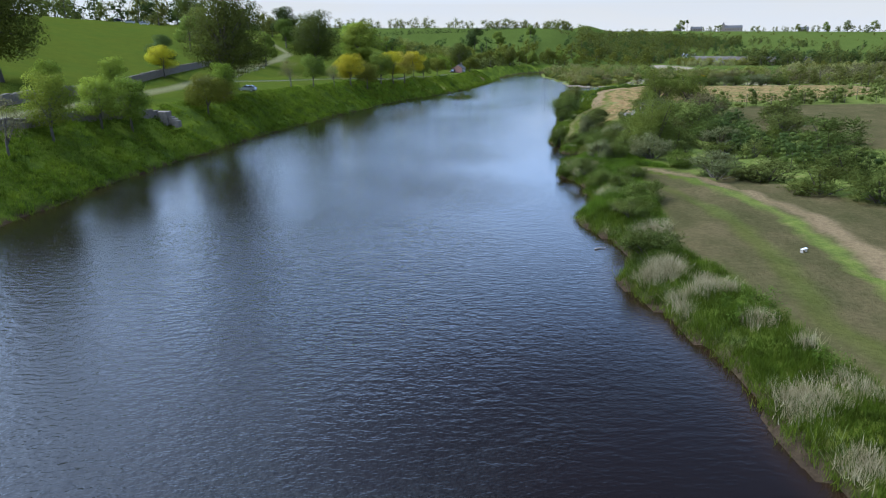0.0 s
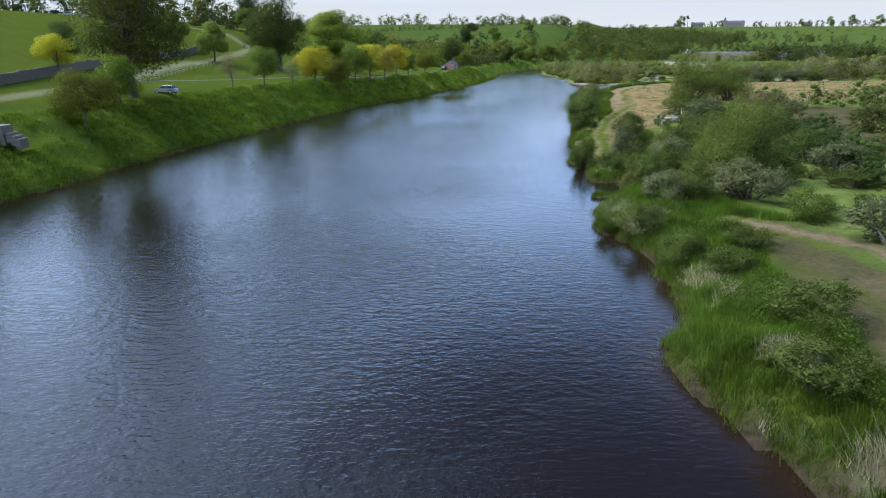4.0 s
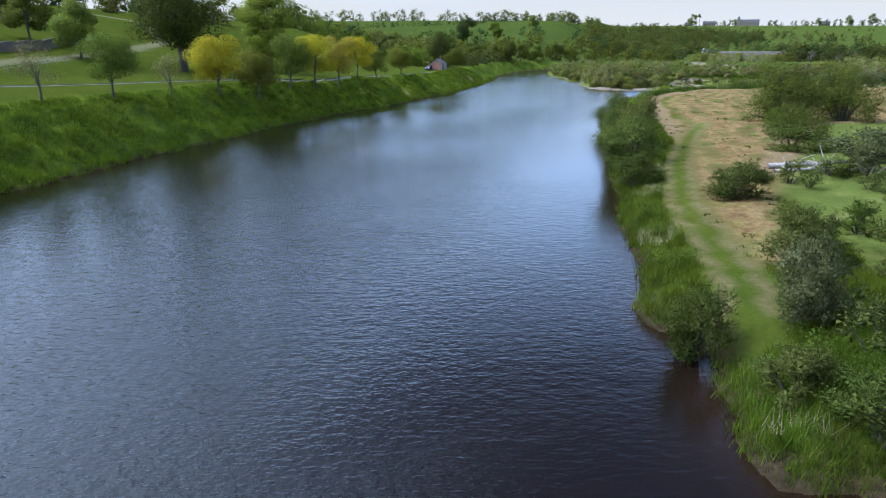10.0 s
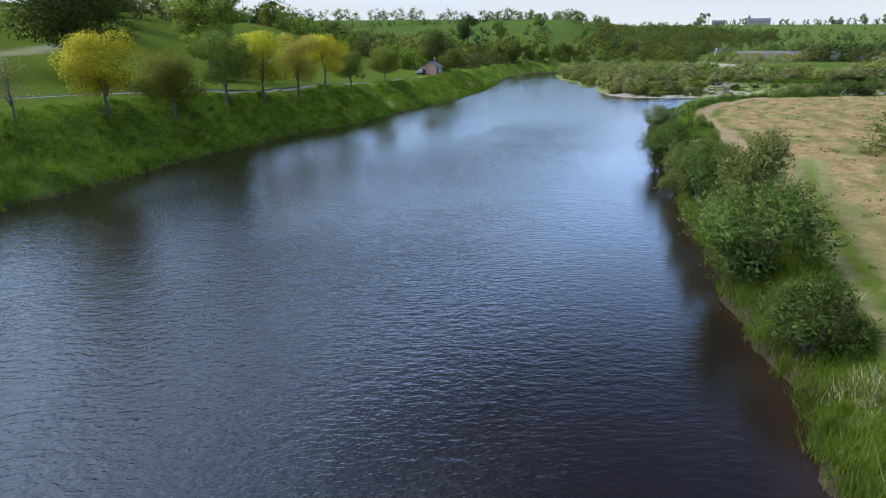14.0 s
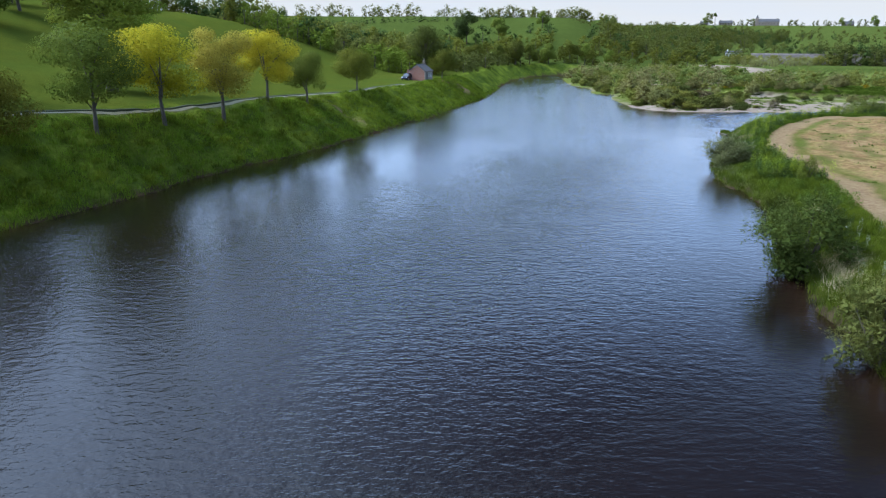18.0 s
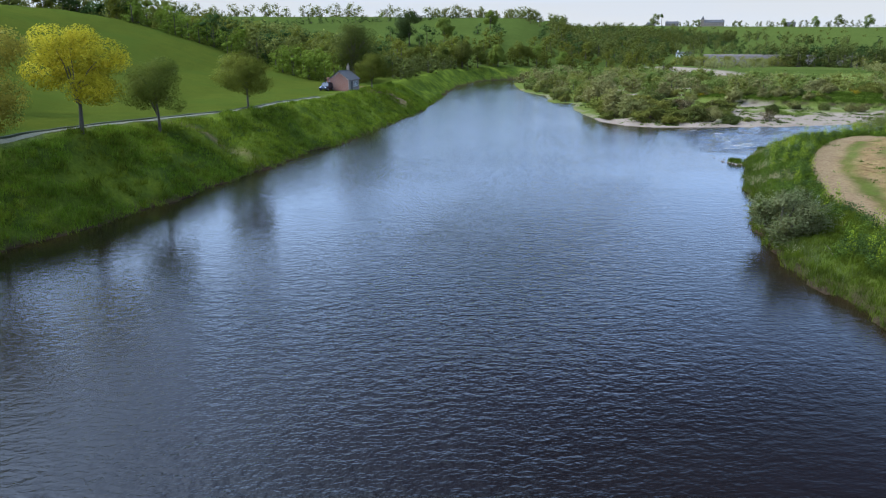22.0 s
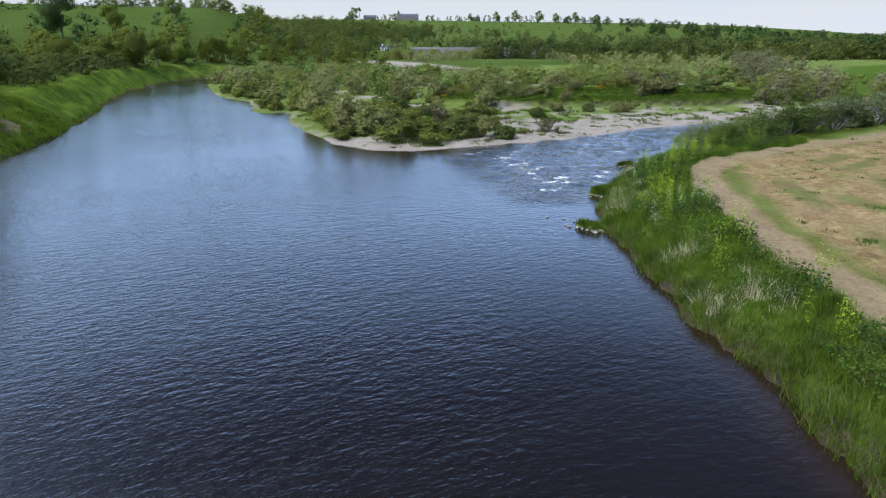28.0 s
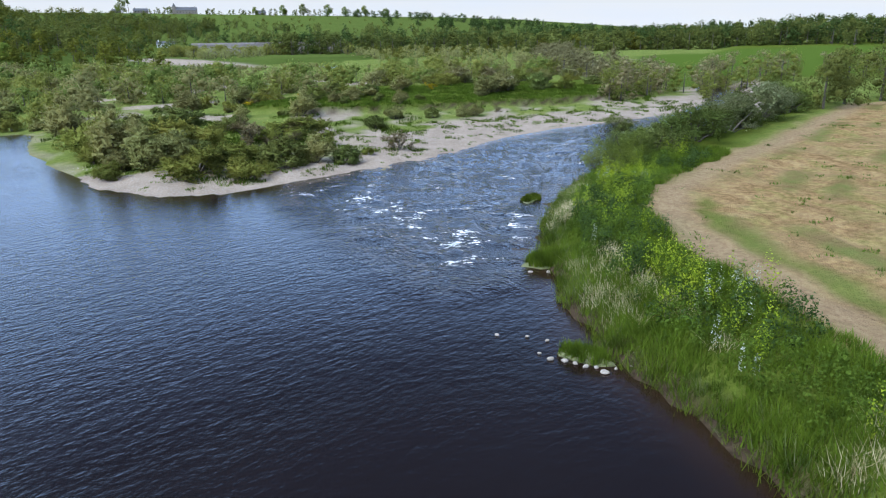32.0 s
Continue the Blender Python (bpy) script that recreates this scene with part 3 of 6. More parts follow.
rough = mix_node(nt, 0.5, ramp_node(nt, n_mid, [(0.3, (0.06, 0.085, 0.02)), (0.55, (0.12, 0.15, 0.03)), (0.75, (0.24, 0.19, 0.09))]),
                 ramp_node(nt, n_fine, [(0.3, (0.05, 0.075, 0.015)), (0.7, (0.15, 0.16, 0.05))]))
col = mix_node(nt, attr_node(nt, "rough"), col, rough)
col = mix_node(nt, attr_node(nt, "field"), col, (0.053, 0.081, 0.013))
rows_n = noise_node(nt, 0.45, 4.0, 0.6, stretch=(0.9, 0.28, 1))
mown = mix_node(nt, 0.5, ramp_node(nt, n_mid, [(0.3, (0.038, 0.041, 0.014)), (0.7, (0.078, 0.064, 0.028))]), ramp_node(nt, rows_n, [(0.35, (0.036, 0.041, 0.013)), (0.65, (0.089, 0.071, 0.033))]))
mown = mix_node(nt, math_node(nt, "MULTIPLY", ramp_node(nt, noise_node(nt, 0.16, 4.0, 0.6), [(0.48, (0, 0, 0)), (0.64, (1, 1, 1))]), 0.5), mown, (0.136, 0.094, 0.051))
mown = mix_node(nt, 0.42, mown, ramp_node(nt, n_fine, [(0.3, (0.031, 0.031, 0.012)), (0.7, (0.116, 0.093, 0.046))]))
col = mix_node(nt, attr_node(nt, "mown"), col, mown)
hay = noise_node(nt, 0.42, 8.0, 0.72, stretch=(0.8, 1.0, 1), turn=-58)
straw = ramp_node(nt, hay, [(0.36, (0.079, 0.047, 0.023)), (0.45, (0.152, 0.094, 0.045)), (0.53, (0.224, 0.150, 0.073)), (0.64, (0.303, 0.219, 0.115))])
straw = mix_node(nt, math_node(nt, "MULTIPLY", ramp_node(nt, noise_node(nt, 0.34, 7.0, 0.68, stretch=(0.6, 1, 1), turn=-58), [(0.49, (0, 0, 0)), (0.62, (1, 1, 1))]), 0.75), straw, (0.135, 0.160, 0.040))
straw = mix_node(nt, 0.5, straw, ramp_node(nt, noise_node(nt, 1.8, 6.0, 0.7), [(0.35, (0.085, 0.045, 0.018)), (0.65, (0.306, 0.199, 0.084))]))
straw = mix_node(nt, math_node(nt, "MULTIPLY", ramp_node(nt, noise_node(nt, 0.11, 6.0, 0.68), [(0.47, (0, 0, 0)), (0.62, (1, 1, 1))]), 0.55), straw, ramp_node(nt, n_fine, [(0.3, (0.143, 0.088, 0.043)), (0.7, (0.252, 0.172, 0.090))]))
straw = mix_node(nt, math_node(nt, "MULTIPLY", attr_node(nt, "swath"), 0.8), straw, ramp_node(nt, n_mid, [(0.35, (0.105, 0.072, 0.032)), (0.6, (0.085, 0.105, 0.026))]))
col = mix_node(nt, attr_node(nt, "straw"), col, straw)
col = mix_node(nt, attr_node(nt, "path"), col, ramp_node(nt, n_fine, [(0.3, (0.157, 0.104, 0.060)), (0.7, (0.255, 0.183, 0.106))]))
col = mix_node(nt, attr_node(nt, "dirt"), col, ramp_node(nt, n_fine, [(0.3, (0.14, 0.125, 0.07)), (0.7, (0.24, 0.215, 0.13))]))
vor = nd.new("ShaderNodeTexVoronoi"); vor.inputs["Scale"].default_value = 4.5
lk.new(nd.new("ShaderNodeTexCoord").outputs["Object"], vor.inputs["Vector"])
gravel = mix_node(nt, 0.5, ramp_node(nt, vor.outputs["Distance"], [(0.1, (0.318, 0.255, 0.197)), (0.6, (0.165, 0.127, 0.096))]),
                  ramp_node(nt, n_mid, [(0.3, (0.209, 0.161, 0.121)), (0.7, (0.337, 0.273, 0.214))]))
col = mix_node(nt, attr_node(nt, "gravel"), col, gravel)
col = mix_node(nt, attr_node(nt, "mud"), col, ramp_node(nt, n_fine, [(0.3, (0.022, 0.016, 0.010)), (0.7, (0.065, 0.045, 0.028))]))
lk.new(col, bs.inputs["Base Color"])
bs.inputs["Roughness"].default_value = 0.95
bs.inputs["Specular IOR Level"].default_value = 0.0
bump_node(nt, math_node(nt, "ADD", n_fine, math_node(nt, "MULTIPLY", n_grain, 0.4)), 0.8, 0.25, bs)
ground_mesh.materials.append(m)
tagged(new("ground", ground_mesh), "green riverside pasture, mown fields and gravel bars along a wide river", "ground", kind="structure")

# ---- the water ----
wx, wy = steps((-70, -54, 4), (-54, 62, 2.0), (62, 118, 0.45), (118, 180, 2), (180, 440, 8)), steps((-420, 8, 15), (8, 296, 2.0), (296, 347, 0.45), (347, 420, 2.0), (420, 960, 8))
WX, WY = np.meshgrid(wx, wy)
WX, WY = WX.ravel(), WY.ravel()
idx = np.arange(len(WX)).reshape(len(wy), len(wx))
quads = np.stack([idx[:-1, :-1], idx[:-1, 1:], idx[1:, 1:], idx[1:, :-1]], -1).reshape(-1, 4)
RIFFLE = [(78, 338.5), (88, 339.5), (104, 341), (130, 343), (165, 338), (160, 330), (135, 327), (112, 322), (96, 317), (86, 313), (76, 307), (70, 304), (66, 306), (68, 318), (71, 330)]
riffle = region(WX, WY, RIFFLE, 3.0)
FX, FY = WX * 0.82 + WY * 0.57, WY * 0.82 - WX * 0.57          # along and across the current
chop = (1 - np.abs(2 * vnoise(FX * 0.9, FY * 0.5, 0.95, 41) - 1)) * 0.6 + (1 - np.abs(2 * vnoise(FX * 0.8, FY * 0.6, 2.3, 42) - 1)) * 0.4
WD, WB = survey(WX, WY)[1:]
lee = np.where(WB == 0, 0.62 * sstep(-44, -12, WD) * sstep(300, 250, WY), 0.0) + np.maximum(np.where(WB == 2, sstep(-24, -5, WD), 0.0) * sstep(310, 280, WY), 0.66 * sstep(238, 275, WY))          # still water under the sheltered bank
WZ = riffle * (chop - 0.45) * 0.26
water_mesh = mesh_np("water", np.stack([WX, WY, WZ], 1), quads, True)
put_attr(water_mesh, "riffle", riffle)
put_attr(water_mesh, "crest", riffle * sstep(0.62, 0.9, chop))
BREAK = [(75.5, 337), (78.5, 330), (77.5, 321), (75, 314), (72, 309)]
SILL = [(76.5, 306.5), (79, 310.5), (83, 313.5)]
put_attr(water_mesh, "break", np.maximum.reduce([sstep(5.5, 1.5, line_dist(WX, WY, BREAK)[0]), sstep(2.2, 0.8, line_dist(WX, WY, SILL)[0]),
                                                 0.92 * region(WX, WY, RIFFLE, 3.0)]))
put_attr(water_mesh, "shallow", sstep(-3.2, 0.2, WD))
put_attr(water_mesh, "lee", lee)
m, nt, nd, lk, bs = material("river_water")
tc = nd.new("ShaderNodeTexCoord").outputs["Object"]
w1 = noise_node(nt, 2.0, 3.0, 0.58, tc, (0.72, 1.2, 1))
w2 = noise_node(nt, 0.8, 2.0, 0.5, tc, (0.8, 1.1, 1))
w3 = noise_node(nt, 5.5, 2.0, 0.5, tc, (0.8, 1.1, 1))
gusts = ramp_node(nt, noise_node(nt, 0.022, 3.0, 0.5, tc), [(0.35, (0.55, 0.55, 0.55)), (0.6, (1, 1, 1))])
calm = math_node(nt, "MULTIPLY", gusts, math_node(nt, "SUBTRACT", 1.0, math_node(nt, "MULTIPLY", attr_node(nt, "lee"), 0.72)))
wave = math_node(nt, "ADD", math_node(nt, "ADD", w1, math_node(nt, "MULTIPLY", w2, 0.6)), math_node(nt, "MULTIPLY", w3, 0.28))
wave = math_node(nt, "MULTIPLY", wave, calm)
r1 = noise_node(nt, 1.9, 5.0, 0.62, tc, (1.35, 0.7, 1), turn=35)
rif = attr_node(nt, "riffle")
wave = math_node(nt, "ADD", wave, math_node(nt, "MULTIPLY", math_node(nt, "MULTIPLY", r1, rif), 2.0))
bump_node(nt, wave, 1.0, 0.115, bs)
foam_n = math_node(nt, "ADD", math_node(nt, "MULTIPLY", noise_node(nt, 4.0, 6.0, 0.66, tc, (0.5, 1.4, 1), turn=35), 0.72), math_node(nt, "MULTIPLY", noise_node(nt, 0.45, 3.0, 0.5, tc), 0.30))
foam = ramp_node(nt, math_node(nt, "MULTIPLY", math_node(nt, "ADD", foam_n, math_node(nt, "ADD", 0.03, math_node(nt, "MULTIPLY", attr_node(nt, "crest"), 0.09))), attr_node(nt, "break")), [(0.638, (0, 0, 0)), (0.70, (0.88, 0.88, 0.88))])
bed = mix_node(nt, attr_node(nt, "shallow"), (0.0065, 0.0042, 0.0038), (0.018, 0.009, 0.005))
lk.new(mix_node(nt, foam, bed, (0.75, 0.77, 0.78)), bs.inputs["Base Color"])
lk.new(math_node(nt, "ADD", math_node(nt, "MULTIPLY", foam, 0.5), 0.05), bs.inputs["Roughness"])
bs.inputs["IOR"].default_value = 1.333
water_mesh.materials.append(m)
tagged(new("water", water_mesh), "dark peaty river water with small wind ripples and a broken riffle", "water", kind="structure")

# ---- trees and shrubs ----
def lump(sub):
    bm = bmesh.new()
    bmesh.ops.create_icosphere(bm, subdivisions=sub, radius=1.0)
    v = np.array([tuple(q.co) for q in bm.verts])
    f = np.array([[q.index for q in fc.verts] for fc in bm.faces])
    bm.free()
    return v, f


LUMPS = {1: lump(1)}


def with_cores(r, cs, rs, v, f, normals, sub, scale):
    """Leaf clumps over rough dark lumps that fill the inside of a crown."""
    lv, lf = LUMPS[sub]
    pieces, nn = [(v, f)], [normals]
    for c, q in zip(np.asarray(cs), np.asarray(rs)):
        pieces.append((lv * q * scale * r.uniform(0.7, 1.1, (len(lv), 1)) + c, lf)); nn.append(lv + np.array([0, 0, 0.1]))
    v, f = join_np(pieces)
    nn = np.concatenate(nn)
    return v, f, nn / np.linalg.norm(nn, axis=1)[:, None]


def cards(r, centres, radii, n, size, flat=0.5, upright=0.0, shell=0.55, slim=1.0, fuzz=0.0, heart=None):
    """n small three-cornered leaf clumps spread through blobs, mostly near their surface."""
    centres, radii = np.asarray(centres, float), np.asarray(radii, float)
    wgt = (radii.prod(1) ** (2 / 3)); wgt /= wgt.sum()
    k = r.choice(len(centres), n, p=wgt)
    u = r.normal(size=(n, 3)); u /= np.linalg.norm(u, axis=1)[:, None]
    rad = shell + (1.05 - shell) * r.random(n) ** 0.6
    rad = rad * (1 + fuzz * r.random(n) ** 3)
    p = centres[k] + u * radii[k] * rad[:, None]
    nrm = u + r.normal(size=(n, 3)) * flat + np.array([0, 0, 0.35])
    nrm /= np.linalg.norm(nrm, axis=1)[:, None]
    a = np.cross(nrm, r.normal(size=(n, 3)) + np.array([0, 0, upright * 4])); a /= np.linalg.norm(a, axis=1)[:, None] + 1e-9
    b = np.cross(nrm, a)
    s = size * (0.6 + 0.8 * r.random(n))[:, None]
    asp = slim * (0.42 + 0.3 * r.random(n)[:, None])
    la, lb = (s * asp, s) if upright else (s, s * asp)
    v = np.stack([p - b * lb * 0.8 - a * la * 0.5, p - b * lb * 0.8 + a * la * 0.8, p + b * lb + nrm * s * 0.15], 1).reshape(-1, 3)
    f = np.arange(3 * n).reshape(n, 3)
    out = u * 0.8 + nrm * 0.35 + np.array([0, 0, 0.15])
    if heart is not None:
        far_out = p - np.array(heart); far_out /= np.linalg.norm(far_out, axis=1)[:, None] + 1e-9
        out = 0.45 * out / np.linalg.norm(out, axis=1)[:, None] + 0.6 * far_out
    out /= np.linalg.norm(out, axis=1)[:, None]
    cards.normals = np.repeat(out, 3, 0)
    return v, f


def shoots(r, centres, radii, n, size, rise=0.55, per=24, reach=1.3):
    """n slender leaves set along thin shoots that stand out and up from blobs, as on willows."""
    centres, radii = np.asarray(centres, float), np.asarray(radii, float)
    wgt = (radii.prod(1) ** (2 / 3)); wgt /= wgt.sum()
    m = n // per
    k = r.choice(len(centres), m, p=wgt)
    u = r.normal(size=(m, 3)) + np.array([0, 0, rise]); u /= np.linalg.norm(u, axis=1)[:, None]
    ln = r.uniform(0.85, reach, m) * (0.85 + 0.25 * r.random(m))
    k, u, ln = np.repeat(k, per), np.repeat(u, per, 0), np.repeat(ln, per)
    n = m * per
    s = ln * (0.34 + 0.66 * r.random(n) ** 0.75)
    p = centres[k] + u * radii[k] * s[:, None] + r.normal(size=(n, 3)) * size * 0.9
    way = u + r.normal(size=(n, 3)) * 0.55 + np.array([0, 0, 0.25]); way /= np.linalg.norm(way, axis=1)[:, None]
    side = np.cross(way, r.normal(size=(n, 3))); side /= np.linalg.norm(side, axis=1)[:, None] + 1e-9
    q = size * (0.6 + 0.8 * r.random(n))[:, None]
    v = np.stack([p - side * q * 0.42, p + side * q * 0.42, p + way * q * 2.0], 1).reshape(-1, 3)
    out = u * 0.75 + (p - np.array([0, 0, 0.2])) / (np.linalg.norm(p - np.array([0, 0, 0.2]), axis=1)[:, None] + 1e-9) * 0.6 + r.normal(size=(n, 3)) * 0.22
    out /= np.linalg.norm(out, axis=1)[:, None]
    cards.normals = np.repeat(out, 3, 0)
    return v, np.arange(3 * n).reshape(n, 3)


def crown_blobs(r, w, h, base, n, spread=0.85, top=0.6):
    """Blob centres filling a crown w wide and h high above base, fuller in the middle."""
    cs, rs = [], []
    for i in range(n):
        t = (i + 0.5) / n
        zz = base + h * (0.12 + 0.82 * t)
        prof = math.sin(math.pi * min(1.0, 0.22 + 0.72 * t)) ** top
        an, rr = r.random() * 6.283, w / 2 * prof * (0.22 + 0.52 * math.sqrt(r.random()))
        s = w * (0.16 + 0.12 * r.random()) * (0.65 + 0.35 * prof)
        cs.append((rr * math.cos(an), rr * math.sin(an), zz)); rs.append((s, s, s * 0.62))
    return cs, rs


def trunk_mesh(r, h, rad, tips, sides=7):
    pieces = [tube_np([(0, 0, -0.3), (0.02 * h * r.normal(), 0.02 * h * r.normal(), h * 0.35), (0.03 * h * r.normal(), 0.03 * h * r.normal(), h * 0.8)], [rad * 1.35, rad * 0.85, rad * 0.3], sides)]
    for t in tips:
        z0 = h * (0.22 + 0.35 * r.random())
        t = np.array(t)
        mid = np.array([t[0] * 0.45, t[1] * 0.45, z0 + (t[2] - z0) * 0.6])
        pieces.append(tube_np([(0, 0, z0), mid, t], [rad * 0.45, rad * 0.25, rad * 0.07], 5))
    return join_np(pieces)


def make_tree(seed, w, h, base, leaf_mat, n_leaf, leaf, name="tree", bark=BARK, rad=None, n_blob=16, label="", category="tree", top=0.6, shell=0.55, **kw):
    r = np.random.default_rng(seed)
    cs, rs = crown_blobs(r, w, h - base, base, n_blob, top=top)
    t = thing(name, 0, 0, 0, label, category)
    rad = rad or 0.019 * h
    v, f = trunk_mesh(r, h * 0.8, rad, cs[2::2])
    part("trunk", mesh_np("trunk", v, f, True), bark, t)
    v, f = cards(r, cs, rs, int(n_leaf * 2.1), leaf * 0.92, shell=shell, fuzz=0.10, heart=(0, 0, base + 0.35 * (h - base)), **kw)
    part("crown", mesh_np("crown", v, f, normals=cards.normals), leaf_mat, t)
    return t


def make_shrub(seed, leaf_mat, n_leaf, leaf, name="willow_shrub", label="", n_blob=18, upright=0.3, bark=BARK):
    """A shrub one metre wide and one high, to be scaled."""
    r = np.random.default_rng(seed)
    cs, rs = [], []
    for i in range(n_blob):
        an, rr = r.random() * 6.283, 0.36 * math.sqrt(r.random())
        top = 0.78 * math.sqrt(max(0.05, 1 - (rr / 0.5) ** 2))
        zz = top * (0.10 + 0.90 * r.random())
        s = 0.13 + 0.10 * r.random()
        cs.append((rr * math.cos(an), rr * math.sin(an), zz)); rs.append((s, s, s * 1.1))
    t = thing(name, 0, 0, 0, label, "shrub")
    pieces = []
    for c in cs[::2]:
        pieces.append(tube_np([(0.12 * c[0], 0.12 * c[1], -0.08), (0.55 * c[0], 0.55 * c[1], 0.5 * c[2]), c], [0.022, 0.014, 0.005], 5))
    v, f = join_np(pieces)
    part("branchwork", mesh_np("branchwork", v, f, True), bark, t)
    v1, f1 = shoots(r, cs, rs, int(n_leaf * 2.1), leaf * 0.70, rise=0.35 + upright)
    n1 = cards.normals
    v2, f2 = cards(r, cs, np.array(rs) * 0.62, int(n_leaf * 0.35), leaf * 1.5, flat=0.9, shell=0.1, heart=(0, 0, 0.2))
    v, f = join_np([(v1, f1), (v2, f2)])
    nn = np.concatenate([n1, cards.normals])
    part("crown", mesh_np("crown", v, f, normals=nn), leaf_mat, t)
    return t


def place(template, x, y, sx=1.0, sz=None, turn=None, label="", group="", sink=0.05, used=set()):
    sz = sz or sx
    turn = rng.random() * 6.283 if turn is None else turn
    m4 = Matrix.Translation((x, y, ground_at(x, y) - sink)) @ Matrix.Rotation(turn, 4, "Z") @ Matrix.Diagonal((sx, sx, sz, 1))
    if template.name not in used:
        used.add(template.name)
        template.matrix_basis = m4
        ob = template
    else:
        keep = template.scale.copy(); template.scale = (1, 1, 1)
        ob = copy_thing(template, m4)
        template.scale = keep
    return tagged(ob, label, group=group)


# avenue of young trees along the riverside track
ROW = "trees along the riverside track"
maple_green = make_tree(1, 10.2, 10.6, 3.0, GREEN_LEAF, 6800, 0.165, "avenue_tree", bark=PALE_BARK, label="round green young tree beside the riverside track")
maple_gold = make_tree(2, 10.6, 10.8, 3.3, GOLD_LEAF, 7600, 0.165, "avenue_tree", bark=PALE_BARK, label="golden yellow young tree beside the riverside track")
maple_amber = make_tree(3, 10.4, 12.4, 3.6, AMBER_LEAF, 6800, 0.165, "avenue_tree", bark=PALE_BARK, label="tall amber young tree beside the riverside track", shell=0.4)
maple_olive = make_tree(4, 10.0, 8.4, 2.8, OLIVE_LEAF, 7000, 0.16, "avenue_tree", bark=PALE_BARK, label="olive green young tree beside the riverside track")
maple_lime = make_tree(5, 6.6, 8.2, 1.6, LIME_LEAF, 5200, 0.15, "avenue_tree", bark=PALE_BARK, n_blob=26, top=0.5, shell=0.35, label="light green young tree on the grassy bank")
bare_tree = make_tree(6, 6.5, 7.5, 2.2, RUSSET_LEAF, 700, 0.14, "avenue_tree", bark=PALE_BARK, label="thin russet tree just coming into leaf", shell=0.2)
for tpl, x, y, s in ((bare_tree, -44.8, 183.5, 1.0), (maple_green, -40.6, 194.8, 0.85), (bare_tree, -36.2, 205.7, 0.9), (maple_gold, -32.7, 220.2, 1.0),
                     (maple_olive, -28.6, 231.6, 1.05), (maple_green, -24.8, 244.0, 1.05), (maple_gold, -20.9, 253.2, 1.05), (maple_amber, -17.4, 265.0, 1.0),
                     (maple_gold, -14.1, 276.7, 0.95), (maple_green, -10.3, 289.0, 0.78), (maple_olive, -4.6, 313.5, 0.95)):
    place(tpl, x, y, s, group=ROW)
for tpl, x, y, s in ((bare_tree, -56, 72, 1.0), (maple_lime, -56.5, 97, 0.95), (maple_lime, -54, 102, 1.05), (maple_olive, -50, 128, 0.95), (maple_lime, -50.5, 141, 1.0),
                     (maple_lime, -66, 124, 0.9), (maple_lime, -72, 112, 0.8), (maple_lime, -57, 84, 1.1)):
    place(tpl, x, y, s, group="young trees on the upper bank")
place(maple_gold, -72, 165, 0.7, group="young trees on the upper bank", label="small bright yellow tree behind the stone wall")

# big field trees
big_oak = make_tree(11, 17, 19, 3.4, OAK_LEAF, 11500, 0.24, "oak_tree", rad=0.62, n_blob=44, label="large spreading dark olive oak beside the lane")
dark_oak = make_tree(12, 15, 18, 3.4, OAK_LEAF, 10000, 0.24, "oak_tree", rad=0.58, n_blob=40, label="large broad green oak on the pasture")
lime_tree = make_tree(13, 11, 20, 2.5, LIME_LEAF, 9000, 0.26, "lime_tree", rad=0.5, n_blob=26, label="tall light green lime tree on the pasture", top=0.45)
dark_tree = make_tree(14, 13, 15, 2.0, DARK_LEAF, 5200, 0.30, "dark_tree", n_blob=20, label="dark green dense tree on the hillside")
hill_tree = make_tree(15, 11, 12, 2.0, GREEN_LEAF, 4200, 0.28, "hill_tree", n_blob=18, label="round green tree on the hillside")
place(big_oak, -52.4, 150.6, 1.08, 1.18)
place(big_oak, -84, 118, 1.1, 1.15)
place(dark_oak, -47, 243, 1.2, 1.18)
place(lime_tree, -35, 271, 1.3, 1.0)
place(lime_tree, -40, 290, 1.15, 0.95)
for tpl, x, y, s in ((hill_tree, -78, 242, 0.9), (hill_tree, -88, 232, 0.95), (hill_tree, -63, 232, 0.9), (dark_tree, -76, 176, 0.6), (hill_tree, -95, 262, 1.0), (dark_oak, -110, 300, 0.9), (hill_tree, -70, 300, 1.0), (dark_tree, -75, 320, 1.0),
                     (big_oak, 8, 392, 0.78), (dark_tree, 29.4, 632.5, 1.3), (hill_tree, 52, 655, 1.2), (hill_tree, 92, 732, 1.05), (maple_olive, 29, 498.5, 1.1), (hill_tree, 42, 536, 0.85), (dark_oak, 53.6, 559, 0.72), (hill_tree, 62.4, 566, 0.95), (hill_tree, 75, 580, 0.95), (maple_olive, 91, 602, 1.25), (hill_tree, 104, 618, 0.9), (maple_olive, 13, 372, 0.95), (hill_tree, 118, 612, 0.8)):
    place(tpl, x, y, s)

# ---- willows and bushes of the right bank ----
wil_a = make_shrub(21, WILLOW_LEAF, 7400, 0.0155, label="grey-green bushy willow on the river bank")
wil_b = make_shrub(22, WILLOW_DARK, 7400, 0.0155, label="dark green bushy willow on the river bank")
wil_c = make_shrub(23, WILLOW_PALE, 7400, 0.0155, label="pale silvery willow bush with upright shoots", upright=0.7, n_blob=22)
wil_d = make_shrub(24, WILLOW_DARK, 7400, 0.0155, label="rounded green willow bush by the water", n_blob=22)
osier = make_shrub(25, GREEN_LEAF, 6000, 0.0150, "osier_bush", label="low fresh green bush on the river bank", upright=0.6)
mid_a = make_shrub(26, WILLOW_LEAF, 3500, 0.0200, label="grey-green willow in the riverside scrub")
